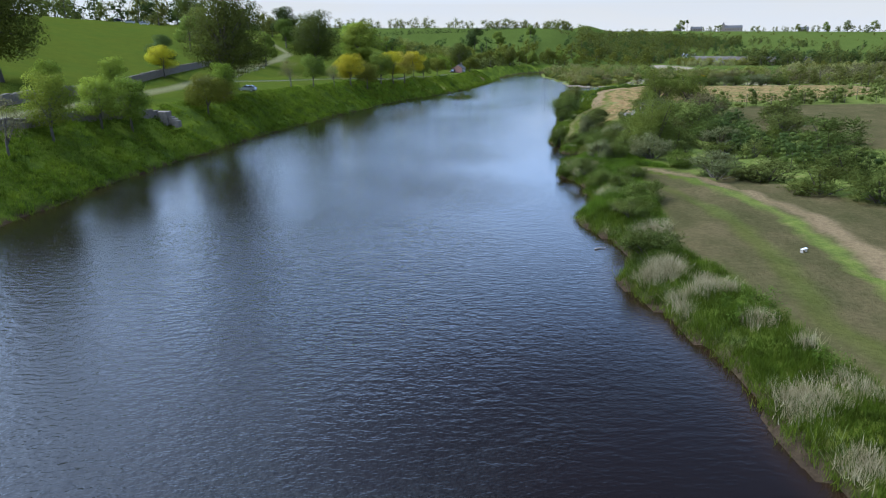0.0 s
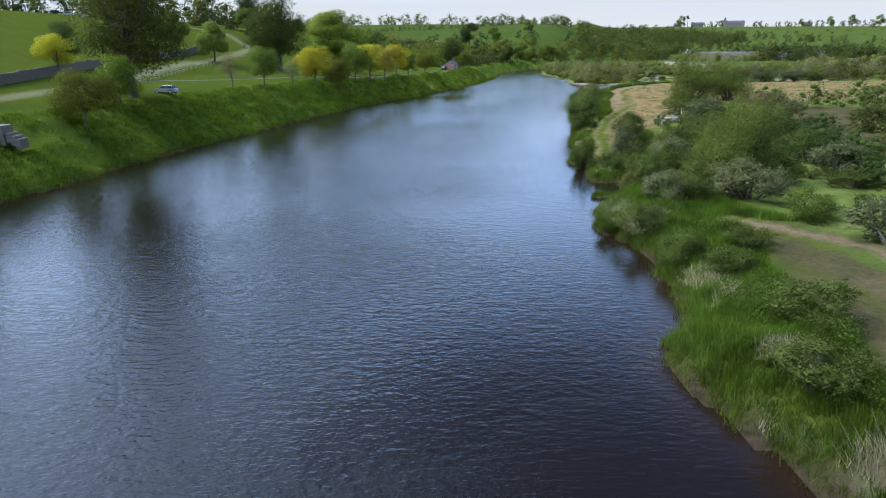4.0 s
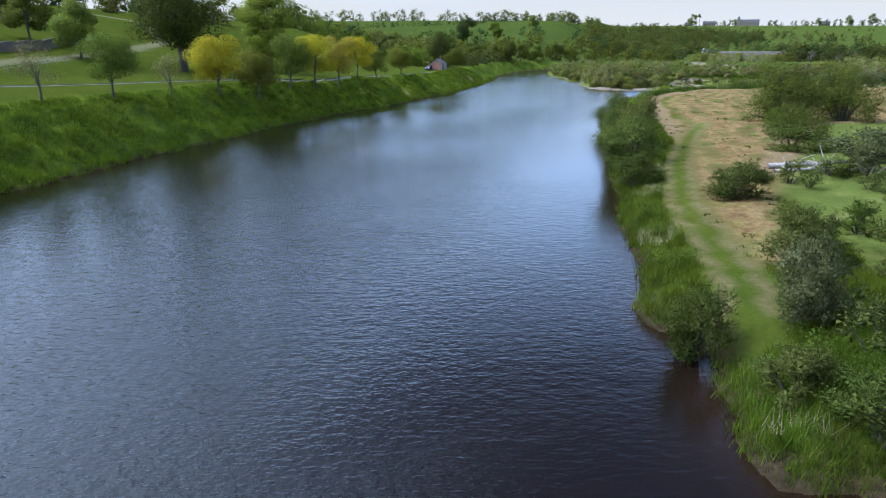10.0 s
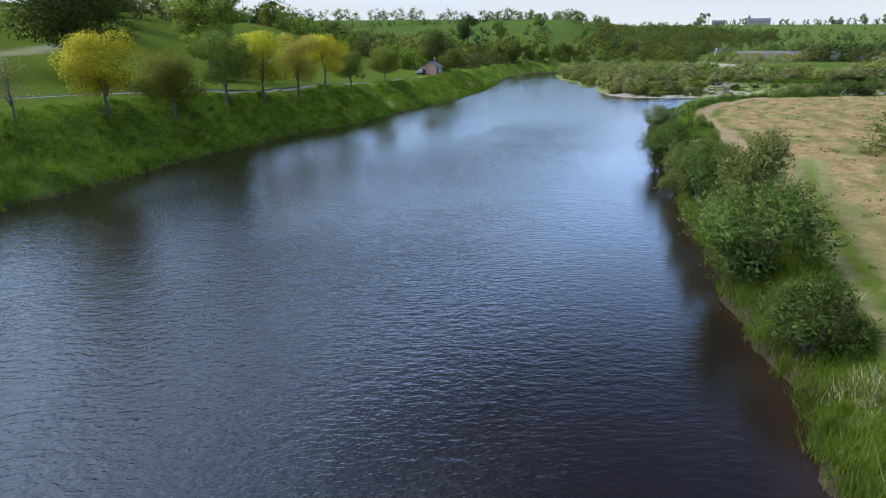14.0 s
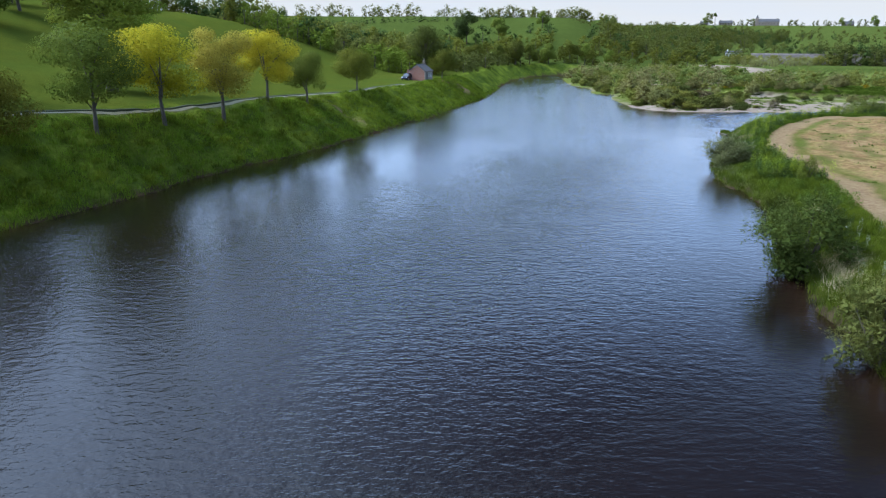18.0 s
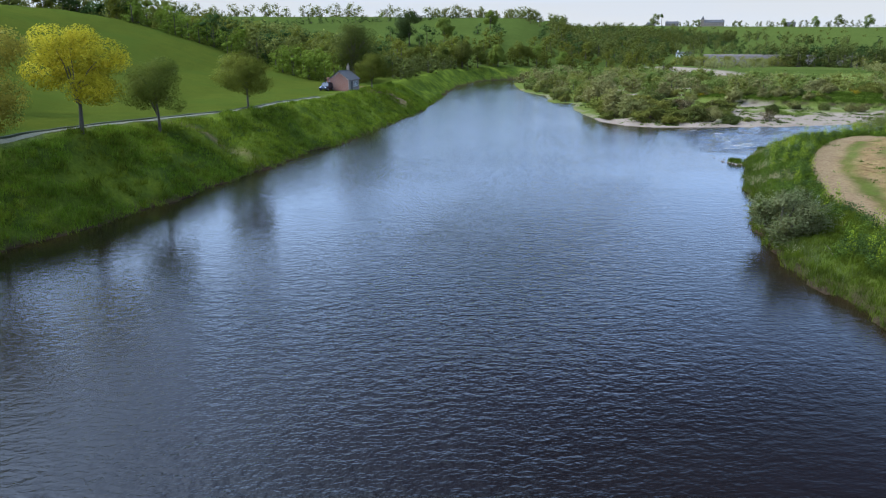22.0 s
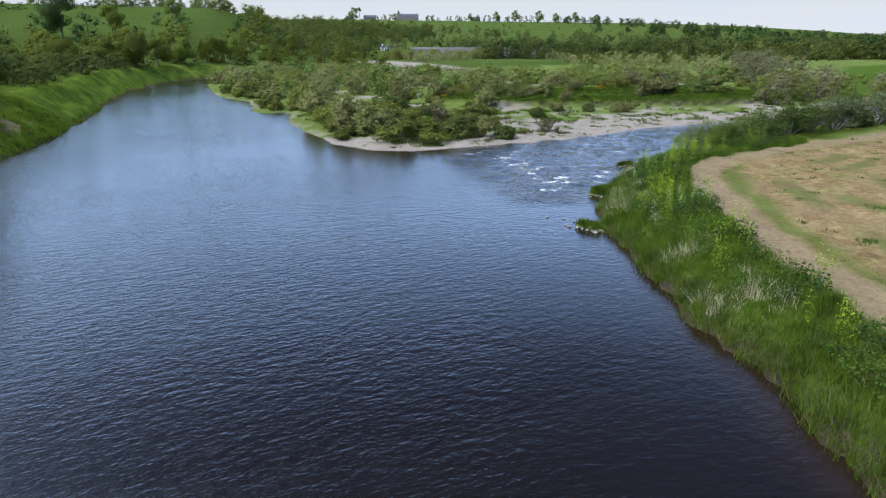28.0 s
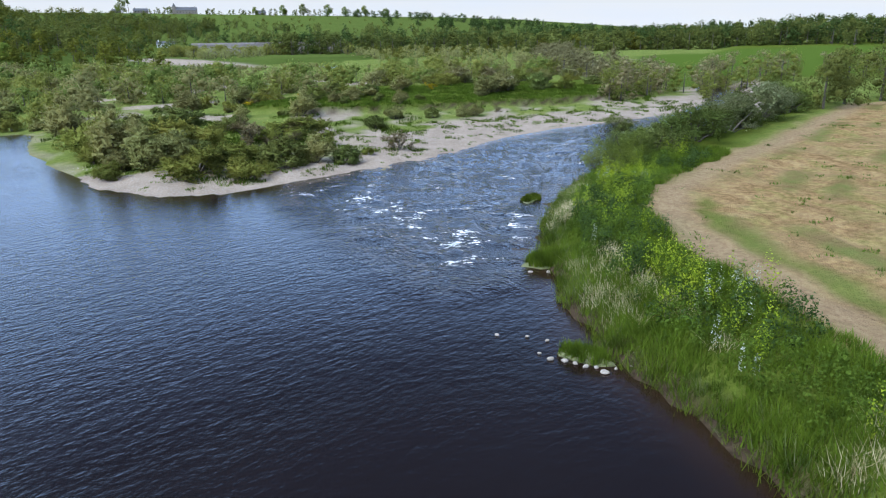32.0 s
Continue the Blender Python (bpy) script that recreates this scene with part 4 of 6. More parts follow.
mid_b = make_shrub(27, WILLOW_DARK, 3500, 0.0200, label="green willow in the riverside scrub")
mid_c = make_shrub(28, WILLOW_PALE, 3500, 0.0200, label="silvery willow with upright shoots in the scrub", upright=0.7)
mid_d = make_shrub(29, WILLOW_DARK, 3500, 0.0200, label="rounded willow in the riverside scrub", n_blob=22)
tall_wil = make_shrub(36, WILLOW_TALL, 14000, 0.0098, label="tall soft olive-green willow above the scrub", n_blob=34, upright=0.2)
brown_wil = make_shrub(37, RUSSET_LEAF, 3000, 0.0170, label="brown budding willow in the riverside scrub", n_blob=20)
BANK = "willows on the river bank"
NEAR_BANK = ((13.2, 44.0, 4.6, 2.5, 3), (14.9, 56.2, 3.8, 2.1, 1), (18.0, 62.4, 4.2, 2.3, 3), (17.9, 72.0, 3.0, 2.0, 1), (16.6, 77.2, 3.4, 2.3, 3),
             (20.6, 75.9, 3.3, 1.5, 1), (15.9, 84.6, 4.4, 2.4, 0), (14.2, 88.0, 2.6, 1.5, 4), (19.5, 91.0, 3.8, 3.0, 2), (22.2, 90.5, 3.0, 2.8, 3), (27.6, 91.2, 6.0, 3.6, 2),
             (29.3, 83.6, 3.9, 2.4, 4), (20.4, 103.9, 2.9, 2.5, 0), (21.8, 102.0, 3.2, 3.4, 1), (23.1, 109.9, 3.9, 2.9, 3), (22.0, 112.5, 3.5, 2.6, 1), (20.6, 115.7, 2.9, 2.3, 0),
             (23.7, 121.9, 3.4, 4.1, 2), (27.2, 113.1, 4.2, 3.0, 2), (29.4, 118.9, 5.0, 3.0, 0), (27.2, 128.6, 4.1, 3.6, 0), (18.9, 121.5, 3.0, 3.6, 1), (25.6, 105.0, 4.2, 3.4, 3),
             (28.8, 104.5, 4.1, 3.5, 0), (25.0, 97.0, 3.6, 2.8, 1), (32.0, 148.2, 5.1, 3.2, 3), (34.0, 126.5, 4.6, 3.4, 1))
BANK_ROW = ((27.7, 159.2, 4.2, 3.4, 3), (29.7, 169.3, 7.0, 5.7, 1), (33.0, 178.6, 5.6, 7.0, 0), (33.0, 184.0, 4.6, 5.6, 3), (34.4, 190.5, 5.0, 5.4, 1), (35.6, 199.3, 5.0, 5.0, 0),
            (38.4, 213.2, 5.8, 5.6, 1), (48.2, 254.8, 6.2, 4.0, 2), (49.5, 237, 1.9, 2.6, 4), (44.2, 232, 3.0, 2.2, 4))
THICKET = ((31.0, 75.5, 6.0, 3.3, 2), (36.0, 72.5, 6.6, 3.2, 0), (38.5, 64.5, 6.6, 3.6, 1), (41.5, 58.5, 6.0, 3.8, 3), (45.0, 51.0, 6.6, 3.9, 1), (47.0, 43.0, 7.0, 4.2, 0), (40.6, 96.8, 5.6, 2.0, 1),
           (42.8, 104.9, 5.6, 3.2, 2), (35.5, 104.0, 6.0, 3.8, 1), (35.0, 113.0, 6.0, 3.8, 3), (39.0, 121.0, 6.6, 4.4, 0), (44.0, 113.0, 6.6, 4.2, 1), (36.4, 131.1, 5.8, 3.3, 3), (41.5, 138.0, 6.0, 4.0, 1),
           (47.0, 128.0, 7.4, 5.0, 3), (52.0, 140.0, 8.0, 5.6, 0), (47.7, 156.2, 7.4, 4.3, 2), (50.1, 175.5, 7.6, 3.5, 1), (61.3, 105.7, 9.6, 4.9, 1), (57.3, 151.8, 10.0, 6.0, 6), (56.0, 165.0, 6.0, 3.6, 3),
           (63.0, 160.0, 8.0, 5.0, 0), (70.0, 140.0, 8.0, 5.4, 3), (62.0, 122.0, 8.0, 4.6, 0), (55.0, 93.0, 8.4, 3.6, 1), (59.0, 197.0, 5.0, 3.0, 4), (48.0, 76.0, 7.0, 3.4, 3),
           (29.6, 98.6, 8.4, 9.4, 5), (32.5, 106.5, 6.4, 6.6, 5), (64.0, 207.0, 12.0, 10.4, 5), (74.0, 207.0, 11.0, 9.4, 5), (56.0, 186.0, 7.0, 5.0, 5))
STREAM_ROW = ((102.0, 315.5, 6.4, 3.6, 5), (107.0, 315.5, 6.0, 3.8, 0), (112.0, 316.5, 6.4, 4.0, 3), (117.5, 316, 6.6, 4.4, 1), (123.0, 317, 6.4, 4.4, 0), (129.0, 317, 6.6, 4.8, 2), (135.0, 318, 6.6, 4.8, 3), (141.0, 318, 6.8, 5.0, 2),
              (148.0, 319, 7.4, 5.4, 2), (156.0, 320, 7.6, 5.6, 3), (97.5, 315.5, 3.6, 2.8, 0), (112, 320.5, 4.6, 3.4, 3), (126, 322, 5, 3.6, 1), (136, 337, 4.4, 2.6, 0))
for zone in (NEAR_BANK, BANK_ROW, THICKET, STREAM_ROW):
    for x, y, w, h, k in zone:
        kinds = (wil_a, wil_b, wil_c, wil_d, osier, tall_wil, brown_wil) if zone in (NEAR_BANK, BANK_ROW) else (mid_a, mid_b, mid_c, mid_d, osier, tall_wil, brown_wil)
        grow = 1.32 if zone in (NEAR_BANK, THICKET) else 1.3
        place(kinds[k], x - (1.2 if zone is BANK_ROW and y < 215 else 0), y, w * grow, h * 1.16, group=BANK)

# low undergrowth between the willows
under_a = make_shrub(131, WILLOW_DARK, 1000, 0.030, "undergrowth_bush", label="low dark green undergrowth among the willows", n_blob=12)
under_b = make_shrub(132, WILLOW_LEAF, 1000, 0.030, "undergrowth_bush", label="low grey-green undergrowth among the willows", n_blob=12)
under_c = make_shrub(133, GREEN_LEAF, 1000, 0.030, "undergrowth_bush", label="low fresh green undergrowth among the willows", n_blob=12)
r = np.random.default_rng(17)
n_done = 0
while n_done < 80:
    x, y = r.uniform(19, 62), r.uniform(84, 165)
    if x < np.interp(y, (84, 92, 100, 125, 140, 165), (30, 24, 21.5, 25, 31, 40)) or x > 62 - abs(y - 120) * 0.15:
        continue
    if np.hypot(x - 27, y - 87) < 5 or inside(np.array([x]), np.array([y]), STRAW)[0] or (37 < x < 45 and 141 < y < 149) or line_dist(np.array([x]), np.array([y]), BANK_TRACK)[0][0] < 3:
        continue
    w = r.uniform(2.0, 4.2)
    place((under_a, under_b, under_c)[int(r.integers(3))], x, y, w, w * r.uniform(0.45, 0.75), group="undergrowth among the willows")
    n_done += 1

# ---- the wooded gravel flat beyond the confluence ----
flat_a = make_shrub(31, SCRUB_LEAF, 1800, 0.038, label="grey-green willow scrub on the gravel flat", n_blob=16)
flat_b = make_shrub(32, SCRUB_GREEN, 1800, 0.038, label="green willow scrub on the gravel flat", n_blob=16)
flat_c = make_shrub(33, WILLOW_LEAF, 1800, 0.038, label="darker green scrub on the gravel flat", n_blob=16)
flat_d = make_shrub(34, RUSSET_LEAF, 1000, 0.031, label="brown budding scrub on the gravel flat", n_blob=14)
gorse = make_shrub(35, GORSE_LEAF, 450, 0.045, "gorse_bush", label="yellow flowering gorse on the gravel flat", n_blob=10)
FLAT = "scrub on the gravel flat"
G1 = ((72, 349, 7.0, 4.4, 1), (70.5, 357, 6.6, 5.0, 0), (69.5, 364, 7.5, 6.4, 0), (70, 372, 8.5, 7.2, 1), (70.5, 381, 9.0, 7.8, 0), (78, 362, 9.0, 6.0, 1), (81, 374, 9.0, 5.6, 2), (79, 352, 6.0, 3.4, 1), (81, 345.5, 6.0, 4.4, 2),
      (85, 346, 5.0, 3.6, 0), (88, 343.5, 3.6, 2.8, 2), (97, 345, 4.0, 3.2, 3), (91, 353, 4.0, 2.4, 1), (76, 344.5, 5.6, 3.2, 1), (84, 358, 6.5, 4.2, 3))
for x, y, w, h, k in G1:
    place((flat_a, flat_b, flat_c, flat_d)[k], x, y, w * 1.05, h * 0.92, group=FLAT)
r = np.random.default_rng(5)
n_done = 0
back_spots = []
while n_done < 400:
    x, y = r.uniform(64, 240), r.uniform(350, 570)
    _, d, b = survey(np.array([x]), np.array([y]))
    near_river = max(0.0, 1 - float(d[0]) / 40) if x < 120 else 0
    if b[0] != 1 or math.hypot(x - 222, y - 515) < 14 or d[0] < (7 if y < 366 else 3.5) or (x > 96 and y < 366 and d[0] < 24) or r.random() > 0.45 + 0.55 * near_river + (0.4 if y > 400 else 0):
        continue
    w = r.uniform(3.2, 7.4) * (1 + 0.5 * (y > 430)) * (0.62 if y > 450 and 140 < x < 236 else 1)
    k = int(r.choice(5, p=(0.42, 0.26, 0.18, 0.07, 0.07)))
    if y > 408:
        back_spots.append((x, y))
        n_done += 1
        continue
    place((flat_a, flat_b, flat_c, flat_d, gorse)[k], x, y, w * (0.6 if k == 4 else 1), w * (0.35 if k == 4 else r.uniform(0.45, 0.7)), group=FLAT)
    n_done += 1


# scrub crowding the river side of the flat
r2 = np.random.default_rng(29)
for (ax, ay), (bx, by) in zip(FAR_BANK[4:14], FAR_BANK[5:14]):
    for k in range(max(1, int(math.hypot(bx - ax, by - ay) / 3.6))):
        t = (k + r2.random()) / max(1, int(math.hypot(bx - ax, by - ay) / 3.6))
        x, y, w = ax + (bx - ax) * t + r2.uniform(2.2, 6.5), ay + (by - ay) * t, r2.uniform(3.0, 5.6)
        if ground_at(x, y) > 0.1:
            place((flat_a, flat_b, flat_c)[int(r2.integers(3))], x, y, w, w * r2.uniform(0.5, 0.75), group=FLAT)
# low bushes between the taller scrub, and gorse on the open gravel
n_done = 0
while n_done < 44:
    x, y = r.uniform(65, 135), r.uniform(345, 408)
    _, d, b = survey(np.array([x]), np.array([y]))
    if b[0] != 1 or d[0] < 5 or (x > 94 and d[0] < 15):
        continue
    w = r.uniform(1.8, 3.6)
    place((flat_a, flat_b, flat_c, flat_d)[int(r.integers(4))], x, y, w, w * r.uniform(0.5, 0.7), group=FLAT)
    n_done += 1
for x, y, w in ((118, 409, 3.0), (111, 406, 2.4), (114, 400, 2.0), (107, 399, 2.6), (103, 392, 1.8), (122, 404, 2.2)):
    place(gorse, x, y, w, w * 0.55, group=FLAT)

# ---- far woods, hedges and skyline trees ----
def wood(name, spots, mat, label, leaf=0.5, per=90, hs=(9, 14), blobs=8, wide=(0.75, 1.15)):
    """Many far trees as one mass: full lumpy crowns reaching low, covered in leaf clumps, with trunks."""
    r = np.random.default_rng(len(spots) + int(abs(spots[0][0])))
    spots = np.asarray(spots, float)
    zs = survey(spots[:, 0], spots[:, 1])[0]
    leaves, trunks, nrms = [], [], []
    for (x, y), z in zip(spots, zs):
        h = r.uniform(*hs); w = h * r.uniform(*wide)
        cs, rs = crown_blobs(r, w, h, -0.10 * h, blobs, top=0.4)
        cs, rs = np.array(cs), np.array(rs) * np.array([1.08, 1.08, 1.25])
        v, f = cards(r, cs, rs, int(per * 2.9), leaf * 1.05 * h / 11, flat=0.8, shell=0.5)
        v, f, nn = with_cores(r, cs, rs, v, f, cards.normals, 1, 0.40)
        leaves.append((v + np.array([x, y, z]), f)); nrms.append(nn)
        v, f = tube_np([(x, y, z - 0.5), (x, y, z + h * 0.6)], [h * 0.025, h * 0.012], 5)
        trunks.append((v, f))
    t = thing(name, 0, 0, 0, label, "woodland", kind="stuff")
    v, f = join_np(leaves)
    nn = np.concatenate(nrms)
    part("foliage", mesh_np("foliage", v, f, normals=nn), mat, t)
    v, f = join_np(trunks); part("timber", mesh_np("timber", v, f), BARK, t)
    return t


def scatter(seed, n, outline, keep=None):
    r = np.random.default_rng(seed)
    xs, ys = zip(*outline)
    res = []
    while len(res) < n:
        x, y = r.uniform(min(xs), max(xs), 200), r.uniform(min(ys), max(ys), 200)
        ok = inside(x, y, outline) & (line_dist(x, y, BROOK)[0] > 15) & ~inside(x, y, BAR)
        res += list(zip(x[ok], y[ok]))
    return res[:n]


def along(seed, pts, gap, jitter):
    r = np.random.default_rng(seed)
    res = []
    for (ax, ay), (bx, by) in zip(pts, pts[1:]):
        n = max(1, int(math.hypot(bx - ax, by - ay) / gap))
        for k in range(n):
            t = (k + r.random()) / n
            res.append((ax + (bx - ax) * t + r.normal() * jitter, ay + (by - ay) * t + r.normal() * jitter))
    return res


low = [p for p in back_spots if p[1] > 450 and 140 < p[0] < 236]
high = [p for p in back_spots if p not in low]
for k, (mat, txt) in enumerate(((SCRUB_LEAF, "grey-green willow scrub at the back of the gravel flat"), (SCRUB_GREEN, "green willow scrub at the back of the gravel flat"), (WILLOW_DARK, "darker green scrub at the back of the gravel flat"))):
    wood("flat_scrub", high[k::3], mat, txt, 0.56, 220, (3.6, 7.2), blobs=12, wide=(1.2, 1.8))
wood("flat_scrub", low, SCRUB_LEAF, "low willow scrub in front of the far gravel bar", 0.6, 120, (1.2, 2.4), blobs=8, wide=(1.4, 2.0))
HILL = [(-150, 415), (-60, 402), (-20, 402), (4, 394), (14, 420), (22, 470), (-20, 520), (-150, 500)]
wood("hillside_wood", scatter(41, 110, HILL), WOOD_LEAF, "dense green wood behind the grassy hill", 0.40, 260, (9, 14))
wood("hillside_wood", scatter(71, 60, HILL), DARK_LEAF, "dark green trees in the wood behind the hill", 0.40, 260, (9, 13))
wood("hillside_wood", scatter(72, 60, HILL), OLIVE_LEAF, "olive green trees in the wood behind the hill", 0.40, 260, (9, 14))
wood("birch_wood", scatter(42, 60, [(-60, 400), (-22, 398), (0, 384), (12, 390), (14, 415), (-40, 420)]), LIME_LEAF, "light green young wood behind the hill", 0.30, 260, (5, 9))
wood("river_bend_wood", along(43, [(40, 545), (56, 578), (95, 600), (180, 606)], 5, 3), OLIVE_LEAF, "olive green trees round the bend of the river", 0.50, 160, (7, 12))
wood("river_bend_thicket", along(73, [(18, 420), (26, 470), (36, 520), (50, 560)], 5, 3), WOOD_LEAF, "low green thicket below the far hill", 0.45, 160, (4, 8), wide=(1.0, 1.6))
VALLEY = [(135, 690), (182, 690), (200, 800), (262, 830), (330, 1000), (500, 1160), (430, 1240), (290, 1300), (210, 1050), (165, 830)]
wood("valley_wood", scatter(44, 300, VALLEY), WOOD_LEAF, "mixed green wood on the valley side", 0.5, 100, (10, 18))
wood("valley_wood", scatter(74, 120, VALLEY), OLIVE_LEAF, "olive green trees on the valley side", 0.5, 100, (10, 18))
wood("valley_wood", scatter(75, 90, VALLEY), DARK_LEAF, "dark trees in the wood on the valley side", 0.5, 100, (10, 16))
CARPET = [(300, 830), (420, 770), (520, 800), (760, 760), (1000, 720), (1000, 900), (640, 1020), (440, 1080), (330, 980)]
wood("valley_thicket", scatter(86, 170, CARPET), DARK_LEAF, "dark thicket along the far side of the valley", 0.5, 70, (4, 9), wide=(1.2, 1.9))
wood("valley_thicket", scatter(87, 150, CARPET), WOOD_LEAF, "green thicket along the far side of the valley", 0.5, 70, (4, 9), wide=(1.2, 1.9))
wood("bridge_scrub", scatter(67, 26, [(225, 735), (262, 745), (308, 742), (312, 710), (250, 690)]), SCRUB_LEAF, "willow scrub in front of the bridge", 0.45, 140, (4.5, 7.5))
wood("bridge_scrub", along(83, [(262, 795), (300, 772), (340, 750)], 2.0, 2) + along(84, [(384, 738), (410, 730)], 4, 2), SCRUB_GREEN, "green scrub growing against the bridge", 0.5, 110, (7.5, 9.8), wide=(0.9, 1.4))
wood("bridge_trees", scatter(76, 16, [(300, 830), (318, 800), (335, 860), (310, 900)]) + [(270, 800), (282, 796), (292, 790), (400, 742), (412, 745)], WOOD_LEAF, "green trees at the ends of the bridge", 0.5, 140, (7, 11))
wood("valley_scrub", scatter(45, 110, [(244, 480), (290, 430), (430, 560), (420, 700), (330, 720), (266, 600)]), SCRUB_LEAF, "grey-green scrub on the valley floor", 0.56, 120, (3.5, 7))
wood("valley_scrub", scatter(77, 60, [(230, 560), (300, 500), (470, 640), (520, 800), (400, 730), (330, 690)]), OLIVE_LEAF, "olive scrub on the valley floor", 0.56, 110, (4, 8))
wood("ridge_hedge", along(46, [(-520, 900), (-100, 900), (120, 915), (240, 960), (330, 1100)], 8, 5), WOOD_LEAF, "hedgerow trees along the far ridge", 0.55, 90, (8, 15), wide=(0.9, 1.4))
wood("ridge_hedge", along(78, [(60, 915), (130, 925), (250, 960)], 7, 4), OLIVE_LEAF, "olive hedgerow trees along the far ridge", 0.55, 110, (8, 13))
wood("ridge_top_hedge", along(66, [(-520, 893), (-100, 893), (120, 908), (240, 955)], 4, 1.2), DARK_LEAF, "dark hedge along the far ridge", 0.5, 40, (2.2, 4), blobs=4, wide=(1.2, 1.8))
wood("hill_hedge", along(47, [(-300, 700), (-60, 740), (40, 790), (90, 850)], 4, 1.2), DARK_LEAF, "dark hedge across the far hill", 0.5, 50, (3, 6), blobs=5, wide=(1.2, 1.8))
wood("hill_hedge", along(79, [(120, 870), (150, 780), (165, 700)], 5, 4), WOOD_LEAF, "scrubby hedge down the far hill", 0.5, 60, (3, 7), blobs=5, wide=(1.0, 1.5))
wood("hill_trees", [(-40, 640), (-70, 600), (-120, 660), (-20, 850), (130, 700), (120, 650), (135, 660)], WOOD_LEAF, "single round trees on the far hill", 0.45, 200, (7, 11))
wood("hill_foot_trees", along(156, [(20, 560), (70, 640), (130, 672), (190, 660)], 7, 9), OLIVE_LEAF, "round olive trees along the foot of the far hill", 0.5, 120, (8, 13))
wood("hill_foot_trees", along(157, [(-30, 590), (40, 640), (110, 690), (160, 700)], 13, 12), DARK_LEAF, "dark trees on the lower slope of the far hill", 0.5, 120, (8, 13))
wood("skyline_trees", along(48, [(560, 1535), (640, 1535), (700, 1540), (790, 1520), (900, 1480)], 10, 4), WOOD_LEAF, "row of trees on the far skyline", 0.6, 90, (11, 17), blobs=7, wide=(0.6, 0.9))
wood("skyline_hedge", along(85, [(480, 1530), (640, 1530), (790, 1515), (900, 1470), (1050, 1420)], 6, 2), DARK_LEAF, "dark hedge along the far skyline", 0.6, 30, (2.5, 5), blobs=4, wide=(1.3, 2.0))
SLOPE = [(290, 980), (420, 900), (560, 960), (760, 860), (1200, 780), (1300, 920), (1000, 1060), (700, 1130), (500, 1210), (360, 1230)]
wood("slope_wood", scatter(68, 330, SLOPE), WOOD_LEAF, "mixed wood and scrub on the far slope", 0.7, 60, (8, 14))
wood("slope_wood", scatter(80, 150, SLOPE), DARK_LEAF, "dark wood and scrub on the far slope", 0.7, 60, (8, 13))
wood("slope_scrub", scatter(81, 60, [(380, 1240), (560, 1180), (800, 1150), (1100, 1050), (1150, 1150), (900, 1330), (640, 1400), (460, 1360)]), OLIVE_LEAF, "low scrub on the green far slope", 0.8, 50, (2.5, 5), blobs=6, wide=(1.6, 2.6))
wood("ridge_wood", along(49, [(860, 1380), (1000, 1330), (1200, 1150), (1400, 900)], 6, 30), DARK_LEAF, "dark wood along the far ridge", 0.8, 60, (12, 17))
wood("plain_wood", along(50, [(430, 620), (520, 560), (640, 480), (720, 330), (700, 150)], 5, 18), WOOD_LEAF, "belt of mixed wood across the plain", 0.6, 110, (10, 16))
wood("plain_wood", along(82, [(440, 640), (530, 580), (650, 490), (730, 330), (710, 150)], 8, 18), OLIVE_LEAF, "olive trees in the belt of wood across the plain", 0.6, 110, (10, 16))
wood("plain_wood_back", along(51, [(560, 820), (720, 640), (860, 420), (860, 150)], 4, 26), DARK_LEAF, "darker wood behind the plain", 0.7, 80, (14, 19))
wood("plain_wood_back", along(151, [(480, 760), (600, 640), (740, 440), (770, 150)], 5, 22), WOOD_LEAF, "mixed wood behind the plain", 0.7, 80, (13, 18))
wood("far_ridge_wood", along(152, [(900, 1180), (1100, 980), (1300, 700), (1350, 300)], 7, 40), DARK_LEAF, "dark wood closing the plain", 0.9, 60, (15, 21))
wood("plain_belt", along(153, [(330, 770), (430, 670), (520, 565), (572, 430), (590, 300)], 4.5, 9), WOOD_LEAF, "belt of tall mixed wood beyond the green field", 0.55, 110, (14, 19))
wood("plain_belt", along(154, [(340, 790), (440, 690), (532, 580), (585, 430), (600, 290)], 6, 9), DARK_LEAF, "dark tall trees in the belt beyond the green field", 0.55, 110, (14, 20))
wood("field_hedge", along(52, [(205, 372), (225, 395), (300, 470), (420, 560)], 4, 5), RUSSET_LEAF, "brown budding hedge at the edge of the field", 0.40, 160, (6, 10))
wood("stream_trees", along(53, [(170, 352), (195, 368), (240, 366), (270, 340), (275, 300)], 4.5, 4), RUSSET_LEAF, "brown and green trees along the stream", 0.32, 260, (5, 8.5))
wood("stream_willows", along(54, [(165, 352), (190, 360), (230, 352), (250, 320)], 4, 4), SCRUB_GREEN, "olive willows along the stream", 0.30, 260, (5, 8.5))
wood("field_corner_wood", along(55, [(172, 322), (182, 312), (196, 300), (205, 270), (200, 220)], 5, 4), WOOD_LEAF, "bright green trees at the field corner", 0.26, 800, (9, 13))
wood("bramble_bank", along(88, [(52, 78), (48, 88), (45, 97), (44, 106), (50, 118), (56, 132), (60, 142)], 2.2, 1.6), DARK_LEAF, "dark bramble thicket between the mown fields", 0.32, 260, (2.2, 4.0), wide=(1.3, 1.9))
wood("bramble_bank", along(89, [(56, 70), (50, 84), (47, 98), (46, 110), (52, 124)], 3.0, 3.0), WILLOW_DARK, "green bramble and willow undergrowth", 0.30, 260, (2.2, 4.2), wide=(1.2, 1.7))
wood("east_hedge", along(56, [(150, 225), (110, 196), (80, 190), (76, 182), (112, 196), (175, 170), (170, 60)], 5, 2.5), WILLOW_DARK, "bushy hedge between the mown fields", 0.40, 160, (3.5, 6.5), wide=(1.1, 1.7))
